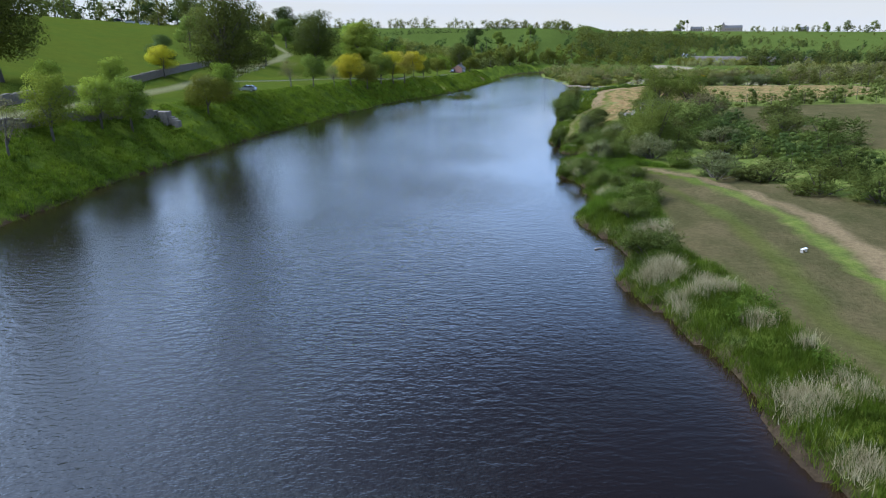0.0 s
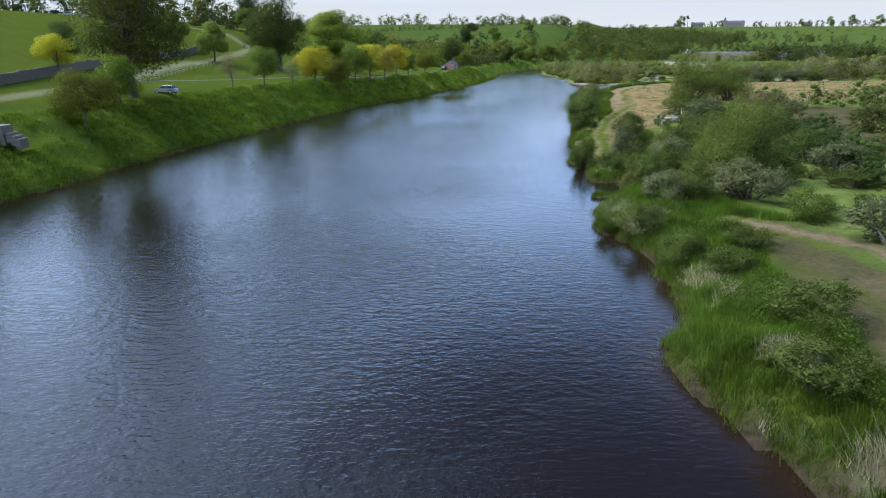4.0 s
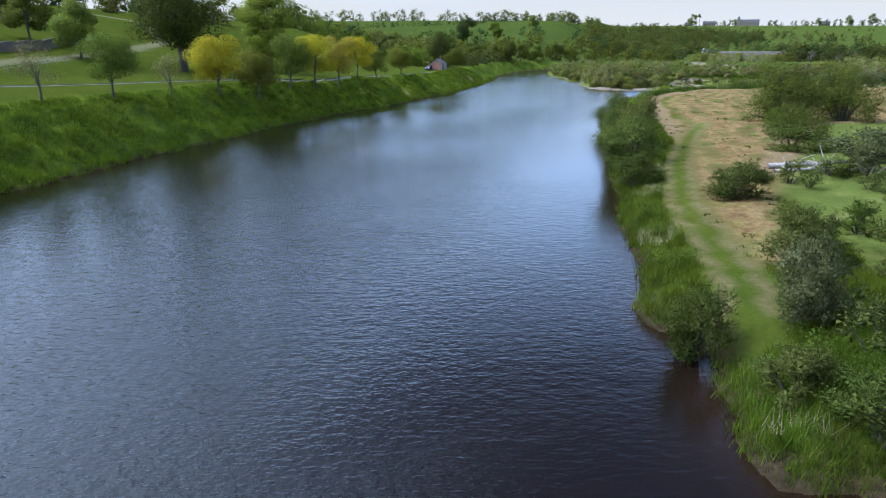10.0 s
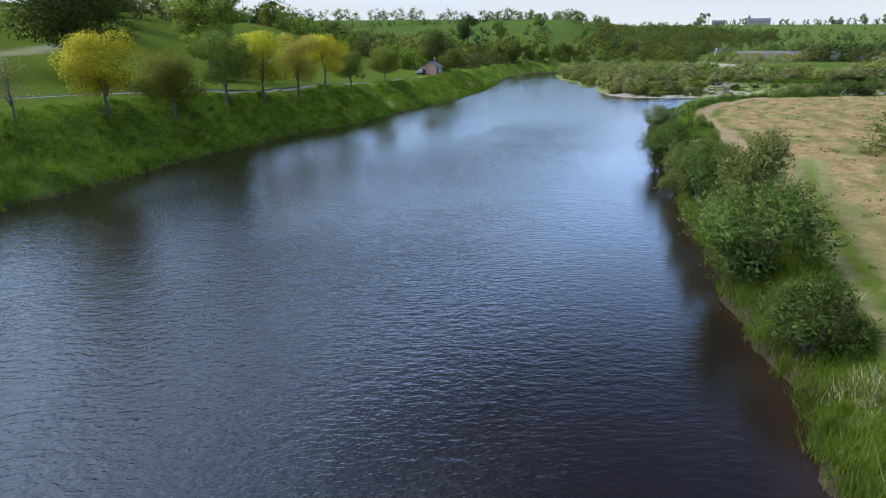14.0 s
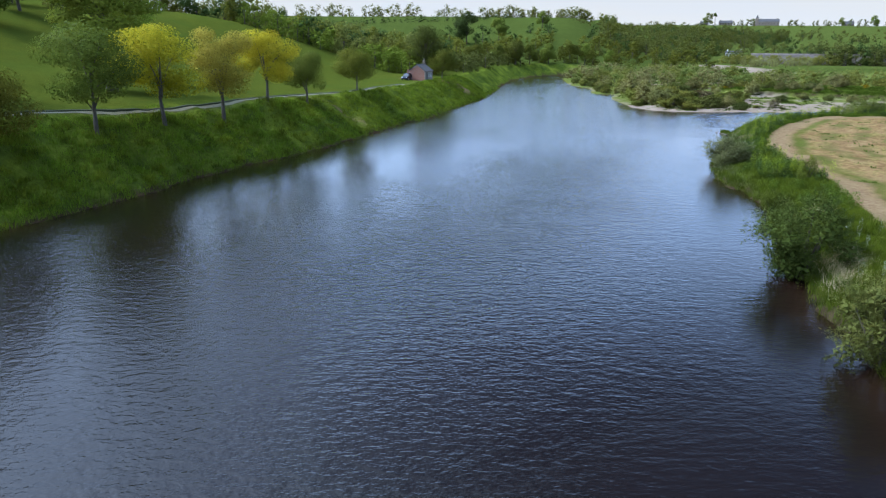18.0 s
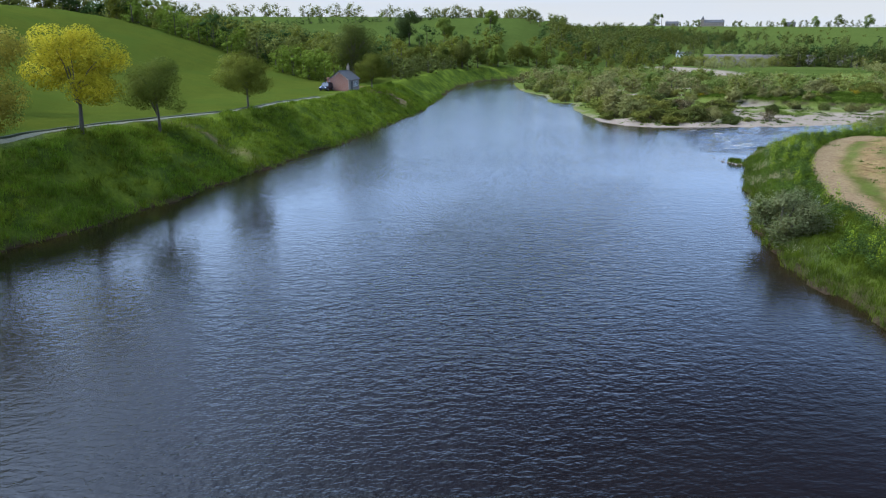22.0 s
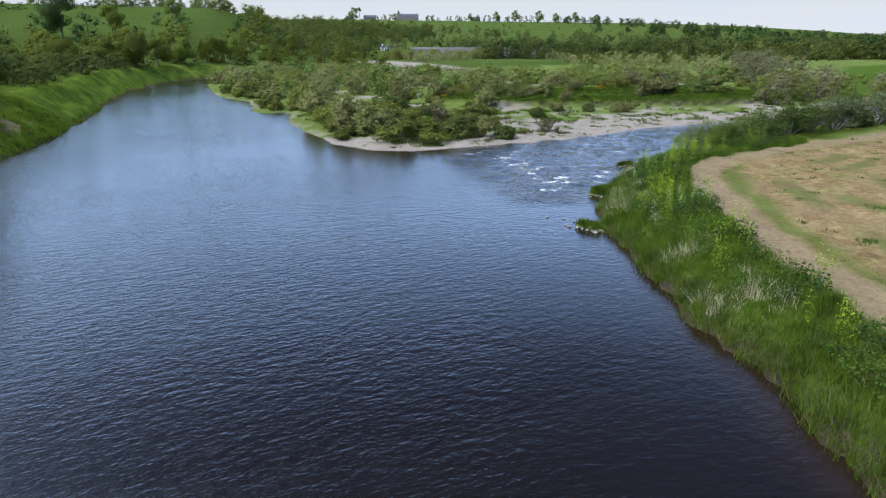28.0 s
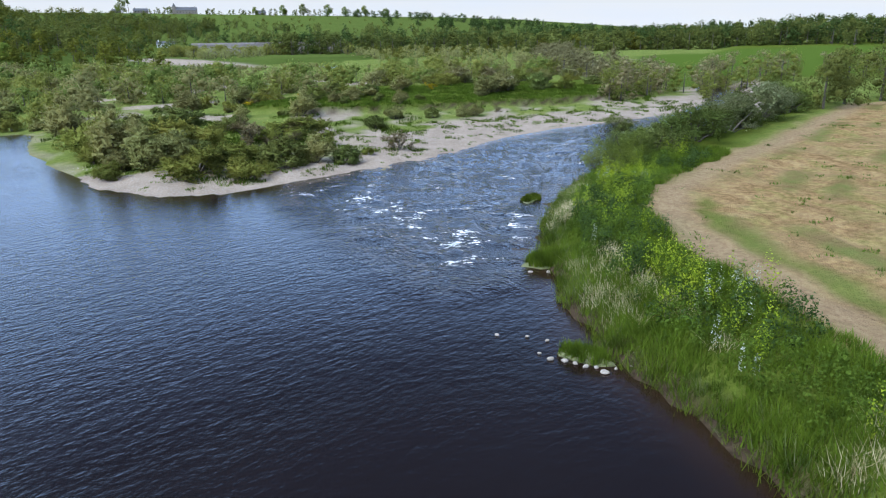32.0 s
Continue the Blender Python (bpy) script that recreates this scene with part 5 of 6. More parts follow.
wood("hill_top_wood", along(57, [(-330, 330), (-200, 340), (-150, 345), (-100, 360)], 7, 12), DARK_LEAF, "dark wood along the top of the pasture", 0.5, 180, (10, 16))
wood("lane_trees", along(69, [(-150, 330), (-110, 318), (-85, 330), (-70, 345)], 7, 6), WOOD_LEAF, "green trees above the lane", 0.45, 220, (9, 14))
wood("pasture_hedge", along(58, [(-300, 250), (-190, 285), (-140, 300)], 9, 4), WOOD_LEAF, "trees along the top of the green field", 0.5, 180, (8, 13))

# ---- bankside grasses ----
def blades(r, x, y, z, n, h, spread, width, lean=0.45):
    """n tapering blades to each tuft standing at x, y, z: three-cornered faces."""
    k = len(x)
    bx = np.repeat(x, n) + r.normal(size=k * n) * spread
    by = np.repeat(y, n) + r.normal(size=k * n) * spread
    bz = np.repeat(z, n)
    hh = np.repeat(h, n) * r.uniform(0.55, 1.15, k * n)
    an = r.random(k * n) * 6.283
    ln = hh * lean * r.random(k * n)
    w = width * r.uniform(0.6, 1.3, k * n)
    ta = an + r.normal(size=k * n) * 0.6 + 1.57
    v = np.empty((k * n, 3, 3))
    v[:, 0] = np.stack([bx - np.cos(ta) * w, by - np.sin(ta) * w, bz - 0.06], 1)
    v[:, 1] = np.stack([bx + np.cos(ta) * w, by + np.sin(ta) * w, bz - 0.06], 1)
    v[:, 2] = np.stack([bx + np.cos(an) * ln, by + np.sin(an) * ln, bz + hh], 1)
    return v.reshape(-1, 3), np.arange(3 * k * n).reshape(-1, 3)


def sward(name, seed, count, x0, x1, y0, y1, test, mat, label, n, h0, h1, spread, width, lean=0.45):
    r = np.random.default_rng(seed)
    X, Y = r.uniform(x0, x1, count), r.uniform(y0, y1, count)
    Z, D, B = survey(X, Y)
    ok = test(X, Y, D, B)
    X, Y, Z = X[ok], Y[ok], Z[ok]
    patch = vnoise(X, Y, 2.2, seed)
    v, f = blades(r, X, Y, Z, n, h0 + (h1 - h0) * patch, spread, width, lean)
    ob = new(name, mesh_np(name, v, f))
    ob.data.materials.append(mat)
    return tagged(ob, label, "grass", kind="stuff")


def open_bank(X, Y, D, B, far_edge):
    fld = region(X, Y, STRAW, 0.5) + region(X, Y, MOWN, 0.5)
    t1, t2 = line_dist(X, Y, BANK_TRACK)[0], line_dist(X, Y, FIELD_TRACK)[0]
    return (B == 2) & (D > 0.12) & (D < far_edge) & (fld < 0.4) & (t1 > 1.9) & (t2 > 1.8) & (np.hypot(X - 13.2, Y - 50.5) > 0.9)


def reed_patch(X, Y):
    first = sstep(0.58, 0.66, 0.78 * vnoise(X, Y, 2.0, 61) + 0.22 * vnoise(X, Y, 0.5, 63) + 0.03) * (Y < 56)
    rest = sstep(0.63, 0.70, 0.75 * vnoise(X, Y, 3.4, 62) + 0.25 * vnoise(X, Y, 0.8, 64) + 0.035 * (Y > 262)) * (Y >= 56)
    return first + rest


for y0, y1 in ((0, 60), (60, 120), (120, 200), (200, 270), (270, 325)):
    n_try = int((y1 - y0) * 1350)
    sward("tall_grass", 70 + y0, n_try, 9, 112, y0, y1, lambda X, Y, D, B: open_bank(X, Y, D, B, 9.0 if Y.max() < 70 else 12.0), GRASS_BLADE, "long lush green grass on the river bank", 12, 0.18, 0.80 if y0 >= 200 else 0.9, 0.18, 0.028, 0.9)
r_reed = lambda X, Y, D, B: open_bank(X, Y, D, B, 4.2) & (reed_patch(X, Y) > 0.5) & (D > 0.4)
sward("dry_reeds", 81, 60000, 9, 30, 0, 60, r_reed, REED_BLADE, "pale dry reeds among the bank grass", 8, 0.45, 1.15, 0.24, 0.016, 1.2)
sward("dry_reeds", 82, 90000, 12, 112, 60, 325, r_reed, REED_BLADE, "pale dry reeds among the bank grass", 24, 0.5, 0.95, 0.22, 0.010, 1.5)
sward("edge_reeds", 83, 110000, 9, 112, 10, 325, lambda X, Y, D, B: (B == 2) & (D > -0.25) & (D < 0.5), GRASS_BLADE, "green sedge at the water's edge", 10, 0.4, 0.8, 0.15, 0.03, 0.8)
def shore_fringe(name, seed, pts, gap, jitter, keep, mat, label, n, h0, h1, spread, width, lean):
    r = np.random.default_rng(seed)
    P = np.array(along(seed, pts, gap, jitter))
    X, Y = P[:, 0], P[:, 1]
    Z, D, B = survey(X, Y)
    ok = (D > keep[0]) & (D < keep[1])
    X, Y, Z = X[ok], Y[ok], np.maximum(Z[ok], -0.05)
    v, f = blades(r, X, Y, Z, n, h0 + (h1 - h0) * vnoise(X, Y, 1.4, seed), spread, width, lean)
    ob = new(name, mesh_np(name, v, f))
    ob.data.materials.append(mat)
    return tagged(ob, label, "grass", kind="stuff")


near_shore = [p for p in RIGHT if -20 < p[1] < 324 and p[0] < 120]
shore_fringe("edge_sedge", 141, near_shore, 0.10, 0.7, (-0.45, 0.7), GRASS_BLADE, "green sedge hanging over the water's edge", 14, 0.45, 0.95, 0.22, 0.022, 1.1)
shore_fringe("arching_grass", 144, [p for p in near_shore if p[1] < 236], 0.25, 1.1, (0.0, 2.0), SEDGE_BLADE, "arching grey-green and straw-coloured grass above the water", 13, 0.5, 1.0, 0.25, 0.014, 1.5)
shore_fringe("arching_grass", 142, [p for p in near_shore if p[1] > 222], 0.14, 1.1, (0.0, 1.5), SEDGE_BLADE, "arching grey-green and straw-coloured grass above the water", 13, 0.5, 1.05, 0.25, 0.014, 1.5)
shore_fringe("bank_edge_grass", 143, [p for p in LEFT if 40 < p[1] < 460], 0.16, 0.7, (-0.4, 1.0), BANK_BLADE, "tufted grass overhanging the foot of the steep bank", 12, 0.3, 0.75, 0.3, 0.035, 1.0)
left_bank = lambda X, Y, D, B: (B == 0) & (D > 0.1) & (D < 11) & (line_dist(X, Y, TRACK)[0] > 1.3) & (vnoise(X, Y, 3.0, 91) > 0.25)
for k, (y0, y1) in enumerate(((40, 130), (130, 210), (210, 290), (290, 400))):
    sward("bank_grass", 91 + k, 55000, -66, 30, y0, y1, left_bank, BANK_BLADE, "rough green tussock grass on the steep bank", 9, 0.18, 0.55, 0.28, 0.05, 0.8)
for k, (y0, y1) in enumerate(((-20, 110), (110, 210), (210, 300), (300, 400))):
    sward("tussocks", 161 + k, 11000, -66, 30, y0, y1, lambda X, Y, D, B: (B == 0) & (D > 0.2) & (D < 10.5) & (line_dist(X, Y, TRACK)[0] > 1.5) & (vnoise(X, Y, 1.5, 12) > 0.5), BANK_BLADE,
          "bushy green tussocks on the steep bank", 20, 0.35, 0.85, 0.34, 0.06, 1.3)
sward("flat_grass", 96, 20000, 62, 180, 338, 400, lambda X, Y, D, B: (B == 1) & (D > 1.5) & ((region(X, Y, MEADOW, 0.5) > 0.5) | (vnoise(X, Y, 2.5, 97) > 0.72) | ((D > 9) & (X < 92))), GRASS_BLADE, "green grass patches on the gravel flat", 9, 0.25, 0.6, 0.25, 0.05, 0.7)


def broadleaf(name, seed, count, y0, y1, lo, hi, mat, label, thresh, size=0.075, wh=(0.45, 0.8), tall=1.0, scale=3.5):
    """Leafy clumps such as nettles and docks between the grasses."""
    r = np.random.default_rng(seed)
    X, Y = r.uniform(9, 112, count), r.uniform(y0, y1, count)
    Z, D, B = survey(X, Y)
    ok = open_bank(X, Y, D, B, hi) & (D > lo) & (vnoise(X, Y, scale, seed) > thresh)
    X, Y, Z = X[ok], Y[ok], Z[ok]
    rad = r.uniform(*wh, len(X))
    cs = np.stack([X, Y, Z + rad * 0.8 * tall], 1)
    rs = np.stack([rad * 0.7, rad * 0.7, rad * 1.0 * tall], 1)
    v, f = cards(r, cs, rs, len(X) * 70, size, flat=0.6, shell=0.45)
    ob = new(name, mesh_np(name, v, f, normals=cards.normals))
    ob.data.materials.append(mat)
    return tagged(ob, label, "weeds", kind="stuff")


broadleaf("nettles", 101, 16000, 225, 322, 1.6, 8.0, NETTLE_LEAF, "green nettles and tall weeds on the bank", 0.42, 0.085)
broadleaf("docks", 102, 12000, 235, 322, 2.0, 10.0, DARK_LEAF, "dark leafy weeds along the field edge", 0.46, 0.10)
broadleaf("spurge", 105, 9000, 225, 322, 2.2, 8.0, SPURGE_LEAF, "yellow-green flowering spikes in the bank weeds", 0.55, 0.075, (0.32, 0.50), 2.9, 3.2)
broadleaf("cow_parsley", 106, 7000, 120, 322, 2.0, 8.0, BLOSSOM, "white-flowered cow parsley in the bank weeds", 0.76, 0.05, (0.20, 0.30), 3.0, 5.0)
broadleaf("nettles", 103, 12000, 130, 165, 0.8, 5.0, NETTLE_LEAF, "bright green nettles and tall weeds on the bank", 0.45)
sward("field_weeds", 107, 26000, 22, 150, 125, 312, lambda X, Y, D, B: (region(X, Y, STRAW, 0.5) > 0.9) & (vnoise(X, Y, 1.4, 108) > 0.80), NETTLE_LEAF, "small green weeds coming up in the cut field", 10, 0.10, 0.30, 0.22, 0.06, 1.6)
broadleaf("docks", 104, 14000, 20, 120, 1.5, 7.0, NETTLE_LEAF, "leafy green weeds on the bank", 0.50, 0.08)

# ---- stones, islets and gravel ----
def stone_np(r, sx, sy, sz):
    bm = bmesh.new()
    bmesh.ops.create_icosphere(bm, subdivisions=2, radius=0.5)
    off = r.random(3) * 20
    for v in bm.verts:
        k = 1 + 0.35 * noise.noise(v.co * 2.2 + Vector(off))
        v.co = Vector((v.co.x * k * sx, v.co.y * k * sy, max(v.co.z * k, -0.3) * sz))
    return bm


r = np.random.default_rng(111)
stones = []
for k in range(6):
    bm = stone_np(r, 1.0, 0.7 + 0.3 * r.random(), 0.6)
    me = bpy.data.meshes.new("boulder"); bm.to_mesh(me); bm.free()
    me.materials.append(PEBBLE)
    stones.append(me)
for x, y, s in ((63.7, 296.3, 1.0), (64.0, 295.7, 0.8), (64.1, 295.2, 0.7), (64.2, 294.7, 0.85), (64.4, 294.3, 0.7), (64.3, 293.8, 1.0), (64.9, 293.6, 0.6), (65.6, 293.2, 0.7),
                (64.9, 298.6, 0.6), (65.2, 297.6, 0.65), (64.0, 299.8, 0.6), (63.8, 297.0, 0.55), (72.6, 304.5, 0.8), (73.4, 303.7, 0.9), (74.4, 303.3, 1.0), (75.4, 302.9, 0.7), (76.3, 302.6, 0.9), (77.0, 302.8, 0.7),
                (86.5, 339.2, 0.8), (84.5, 338.7, 0.7), (81.5, 338.4, 0.9), (79.0, 338.0, 0.6), (90.0, 338.6, 0.7), (76.5, 338.2, 0.5)):
    ob = new("boulder", stones[int(r.integers(6))])
    ob.matrix_basis = Matrix.Translation((x, y, 0.05)) @ Matrix.Rotation(r.random() * 6.28, 4, "Z") @ Matrix.Diagonal((s * 0.42, s * 0.36, s * 0.33, 1))
    tagged(ob, "pale rounded boulder lying in shallow water", "rock", "boulders in the shallows")


def islet(x, y, sx, sy, turn, seed, h=0.35, gh=0.55, label="grassy islet in the shallow river edge"):
    t = thing("islet", x, y, 0, label, "islet")
    r = np.random.default_rng(seed)
    bm = bmesh.new()
    bmesh.ops.create_icosphere(bm, subdivisions=3, radius=1.0)
    for v in bm.verts:
        k = 1 + 0.3 * noise.noise(v.co * 1.5 + Vector((seed, 0, 0)))
        v.co = Vector((v.co.x * k * sx, v.co.y * k * sy, v.co.z * k * h))
    bmesh.ops.rotate(bm, verts=bm.verts, cent=(0, 0, 0), matrix=Matrix.Rotation(turn, 3, "Z"))
    part("soil", bm, ISLET_SOIL, t)
    n = int(60 * sx * sy * 2.2)
    u, a = np.sqrt(r.random(n)) * 0.92, r.random(n) * 6.283
    px, py = u * np.cos(a) * sx, u * np.sin(a) * sy
    c, s = math.cos(turn), math.sin(turn)
    v, f = blades(r, px * c - py * s, px * s + py * c, h * np.sqrt(1 - u * u) - 0.03, 12, np.full(n, gh) * r.uniform(0.6, 1.1, n), 0.10, 0.028, 0.6)
    part("grass", mesh_np("grass", v, f), GRASS_BLADE, t)
    return t


ISLET_SOIL = plain("islet_soil", (0.05, 0.07, 0.02), (0.13, 0.12, 0.05), 5.0, 0.95, 0, 0.05)
islet(64.9, 295.2, 0.65, 1.25, 0.2, 1)
islet(74.9, 304.6, 1.9, 1.0, -0.5, 2, 0.45, 0.75)
islet(17.05, 103.3, 1.25, 0.85, 0.3, 3, 0.25, 0.45)
islet(88.5, 317.0, 1.6, 0.7, 0.3, 5, 0.15, 0.4, "flooded green weed bed in the riffle")


def pebbles(name, seed, count, x0, x1, y0, y1, test, lo, hi, label):
    r = np.random.default_rng(seed)
    X, Y = r.uniform(x0, x1, count), r.uniform(y0, y1, count)
    Z, D, B = survey(X, Y)
    ok = test(X, Y, D, B)
    X, Y, Z = X[ok], Y[ok], Z[ok]
    base = np.array([(1, 0, 0), (0, 1, 0), (-1, 0, 0), (0, -1, 0), (0, 0, 0.7)], float)
    face = np.array([(0, 1, 4), (1, 2, 4), (2, 3, 4), (3, 0, 4)])
    n = len(X)
    s = r.uniform(lo, hi, n) ** 1.0
    an = r.random(n) * 6.283
    c, sn = np.cos(an)[:, None], np.sin(an)[:, None]
    v = np.empty((n, 5, 3))
    j = r.uniform(0.7, 1.2, (n, 5))
    v[:, :, 0] = X[:, None] + (base[:, 0] * c - base[:, 1] * sn) * s[:, None] * j
    v[:, :, 1] = Y[:, None] + (base[:, 0] * sn + base[:, 1] * c) * s[:, None] * j * 0.8
    v[:, :, 2] = Z[:, None] - 0.02 + base[:, 2] * s[:, None] * j
    f = (face[None] + 5 * np.arange(n)[:, None, None]).reshape(-1, 3)
    ob = new(name, mesh_np(name, v.reshape(-1, 3), f))
    ob.data.materials.append(PEBBLE)
    return tagged(ob, label, "gravel", kind="stuff")


pebbles("gravel", 121, 16000, 60, 180, 334, 366, lambda X, Y, D, B: (B == 1) & (D > -0.3) & (D < 9), 0.04, 0.13, "pale stones on the gravel bar")
sward("bar_tufts", 125, 9000, 62, 180, 336, 366, lambda X, Y, D, B: (B == 1) & (D > 0.8) & (D < 16) & (vnoise(X, Y, 1.7, 126) > 0.65), GRASS_BLADE, "small green tufts growing on the gravel bar", 14, 0.12, 0.4, 0.16, 0.035, 1.0)

# ---- walls, fence and lane side ----
def stone_wall(pts, h, thick, label):
    """A rough field wall with a coping, following the ground."""
    t = thing("stone_wall", pts[0][0], pts[0][1], 0, label, "wall")
    r = np.random.default_rng(int(abs(pts[0][0] * 7)))
    bm, cp = bmesh.new(), bmesh.new()
    ox, oy = pts[0]
    for (ax, ay), (bx, by) in zip(pts, pts[1:]):
        ln = math.hypot(bx - ax, by - ay); n = max(2, int(ln / 1.5)); an = math.atan2(by - ay, bx - ax)
        for k in range(n):
            s = (k + 0.5) / n
            x, y = ax + (bx - ax) * s, ay + (by - ay) * s
            z = ground_at(x, y)
            hh = h * (1 + 0.05 * r.normal())
            box(bm, x - ox, y - oy, z + hh / 2 - 0.3, ln / n + 0.01, thick * (1 + 0.05 * r.normal()), hh + 0.6, 0, an)
            for q in range(3):
                u = (q - 1) * ln / n / 3
                box(cp, x - ox + u * math.cos(an), y - oy + u * math.sin(an), z + hh + 0.09, ln / n / 3 * 0.92, thick * (1.1 + 0.06 * r.normal()), 0.2 + 0.05 * r.random(), 0.03, an)
    part("masonry", bm, STONE, t)
    part("coping", cp, STONE, t, "rough stone coping")
    return t


stone_wall([(-64, 20), (-62, 60), (-61, 80), (-59, 95), (-54, 113)], 1.1, 0.5, "low grey stone wall along the top of the bank")
stone_wall([(-76, 20), (-74, 60), (-72.5, 95), (-72, 130), (-73, 165), (-73, 200), (-71, 232), (-74, 262)], 1.5, 0.55, "grey stone wall along the lane")
abut = thing("stone_abutment", -53.5, 113.5, ground_at(-53.5, 113.5), "square stone abutment at the end of the wall", "wall")
bm = bmesh.new()
box(bm, 0, 0, 0.5, 2.6, 2.2, 2.4, 0.06)
part("masonry", bm, STONE, abut)
bm = bmesh.new()
for k in range(3):
    box(bm, 1.7 + 0.5 * k, 0, 0.2 - 0.35 * k, 0.6, 1.8, 1.2, 0.04)
part("flight", bm, STONE, abut, "worn stone steps")


def post_fence(pts, gap, label):
    t = thing("post_fence", pts[0][0], pts[0][1], 0, label, "fence")
    ox, oy = pts[0]
    me = bpy.data.meshes.new("post")
    bm = bmesh.new(); box(bm, 0, 0, 0.5, 0.11, 0.11, 1.2, 0.015); bm.to_mesh(me); bm.free()
    me.materials.append(WOOD_GREY)
    spots = []
    for (ax, ay), (bx, by) in zip(pts, pts[1:]):
        n = max(1, int(math.hypot(bx - ax, by - ay) / gap))
        spots += [(ax + (bx - ax) * k / n, ay + (by - ay) * k / n) for k in range(n)]
    tops = []
    for x, y in spots:
        z = ground_at(x, y)
        ob = part("post", me, WOOD_GREY, t)
        ob.location = (x - ox, y - oy, z)
        tops.append((x - ox, y - oy, z))
    for hgt in (0.5, 0.95):
        v, f = tube_np([(x, y, z + hgt) for x, y, z in tops], [0.035] * len(tops), 5)
        part("rail", mesh_np("rail", v, f), WOOD_GREY, t)
    return t


post_fence([(-60, 150), (-61, 175), (-62, 200), (-61, 225)], 2.6, "grey post and rail fence beside the lane")

# ---- the riverside path and its turf ledge ----
def draped_strip(name, pts, u0, u1, lift, material_, label, category, ledge=0.0):
    """A strip along a line, from u0 to u1 metres off it (positive: towards the river), laid on the ground; with ledge, an upright turf face of that height."""
    vs = []
    for (ax, ay), (bx, by) in zip(pts, pts[1:]):
        ln = math.hypot(bx - ax, by - ay); n = max(1, int(ln / 0.8))
        px, py = (by - ay) / ln, -(bx - ax) / ln
        for k in range(n):
            t = k / n
            vs.append((ax + (bx - ax) * t, ay + (by - ay) * t, px, py))
    A = np.array(vs)
    wob = (vnoise(A[:, 0], A[:, 1], 3.0, 77) - 0.5) * 0.25
    rows = []
    for u in ((u0, u0, u1, u1) if ledge else (u0, (u0 + u1) / 2, u1)):
        x, y = A[:, 0] + A[:, 2] * (u + wob), A[:, 1] + A[:, 3] * (u + wob)
        rows.append(np.stack([x, y, survey(x, y)[0] + lift], 1))
    if ledge:
        rows[1][:, 2] += ledge * (0.8 + 0.8 * vnoise(A[:, 0], A[:, 1], 2.0, 78)); rows[2][:, 2] = rows[1][:, 2] - 0.05
    v = np.concatenate(rows); n = len(A); f = []
    for q in range(len(rows) - 1):
        i = np.arange(n - 1) + q * n
        f.append(np.stack([i, i + 1, i + 1 + n, i + n], 1))
    ob = new(name, mesh_np(name, v, np.concatenate(f), not ledge))
    ob.data.materials.append(material_)
    return tagged(ob, label, category, kind="structure")


PATH_DIRT = plain("path_dirt", (0.096, 0.094, 0.056), (0.176, 0.164, 0.104), 2.0, 0.95, 0, 0.03)
LEDGE_TURF = plain("ledge_turf", (0.018, 0.026, 0.008), (0.045, 0.050, 0.018), 3.0, 0.95, 0, 0.06)
draped_strip("path", TRACK[:-1], -0.30, 0.30, 0.05, PATH_DIRT, "narrow trodden pale path along the top of the bank", "path")
draped_strip("ledge", TRACK[:-1], -0.62, -0.40, 0.0, LEDGE_TURF, "low dark turf ledge above the riverside path", "ledge", 0.13)

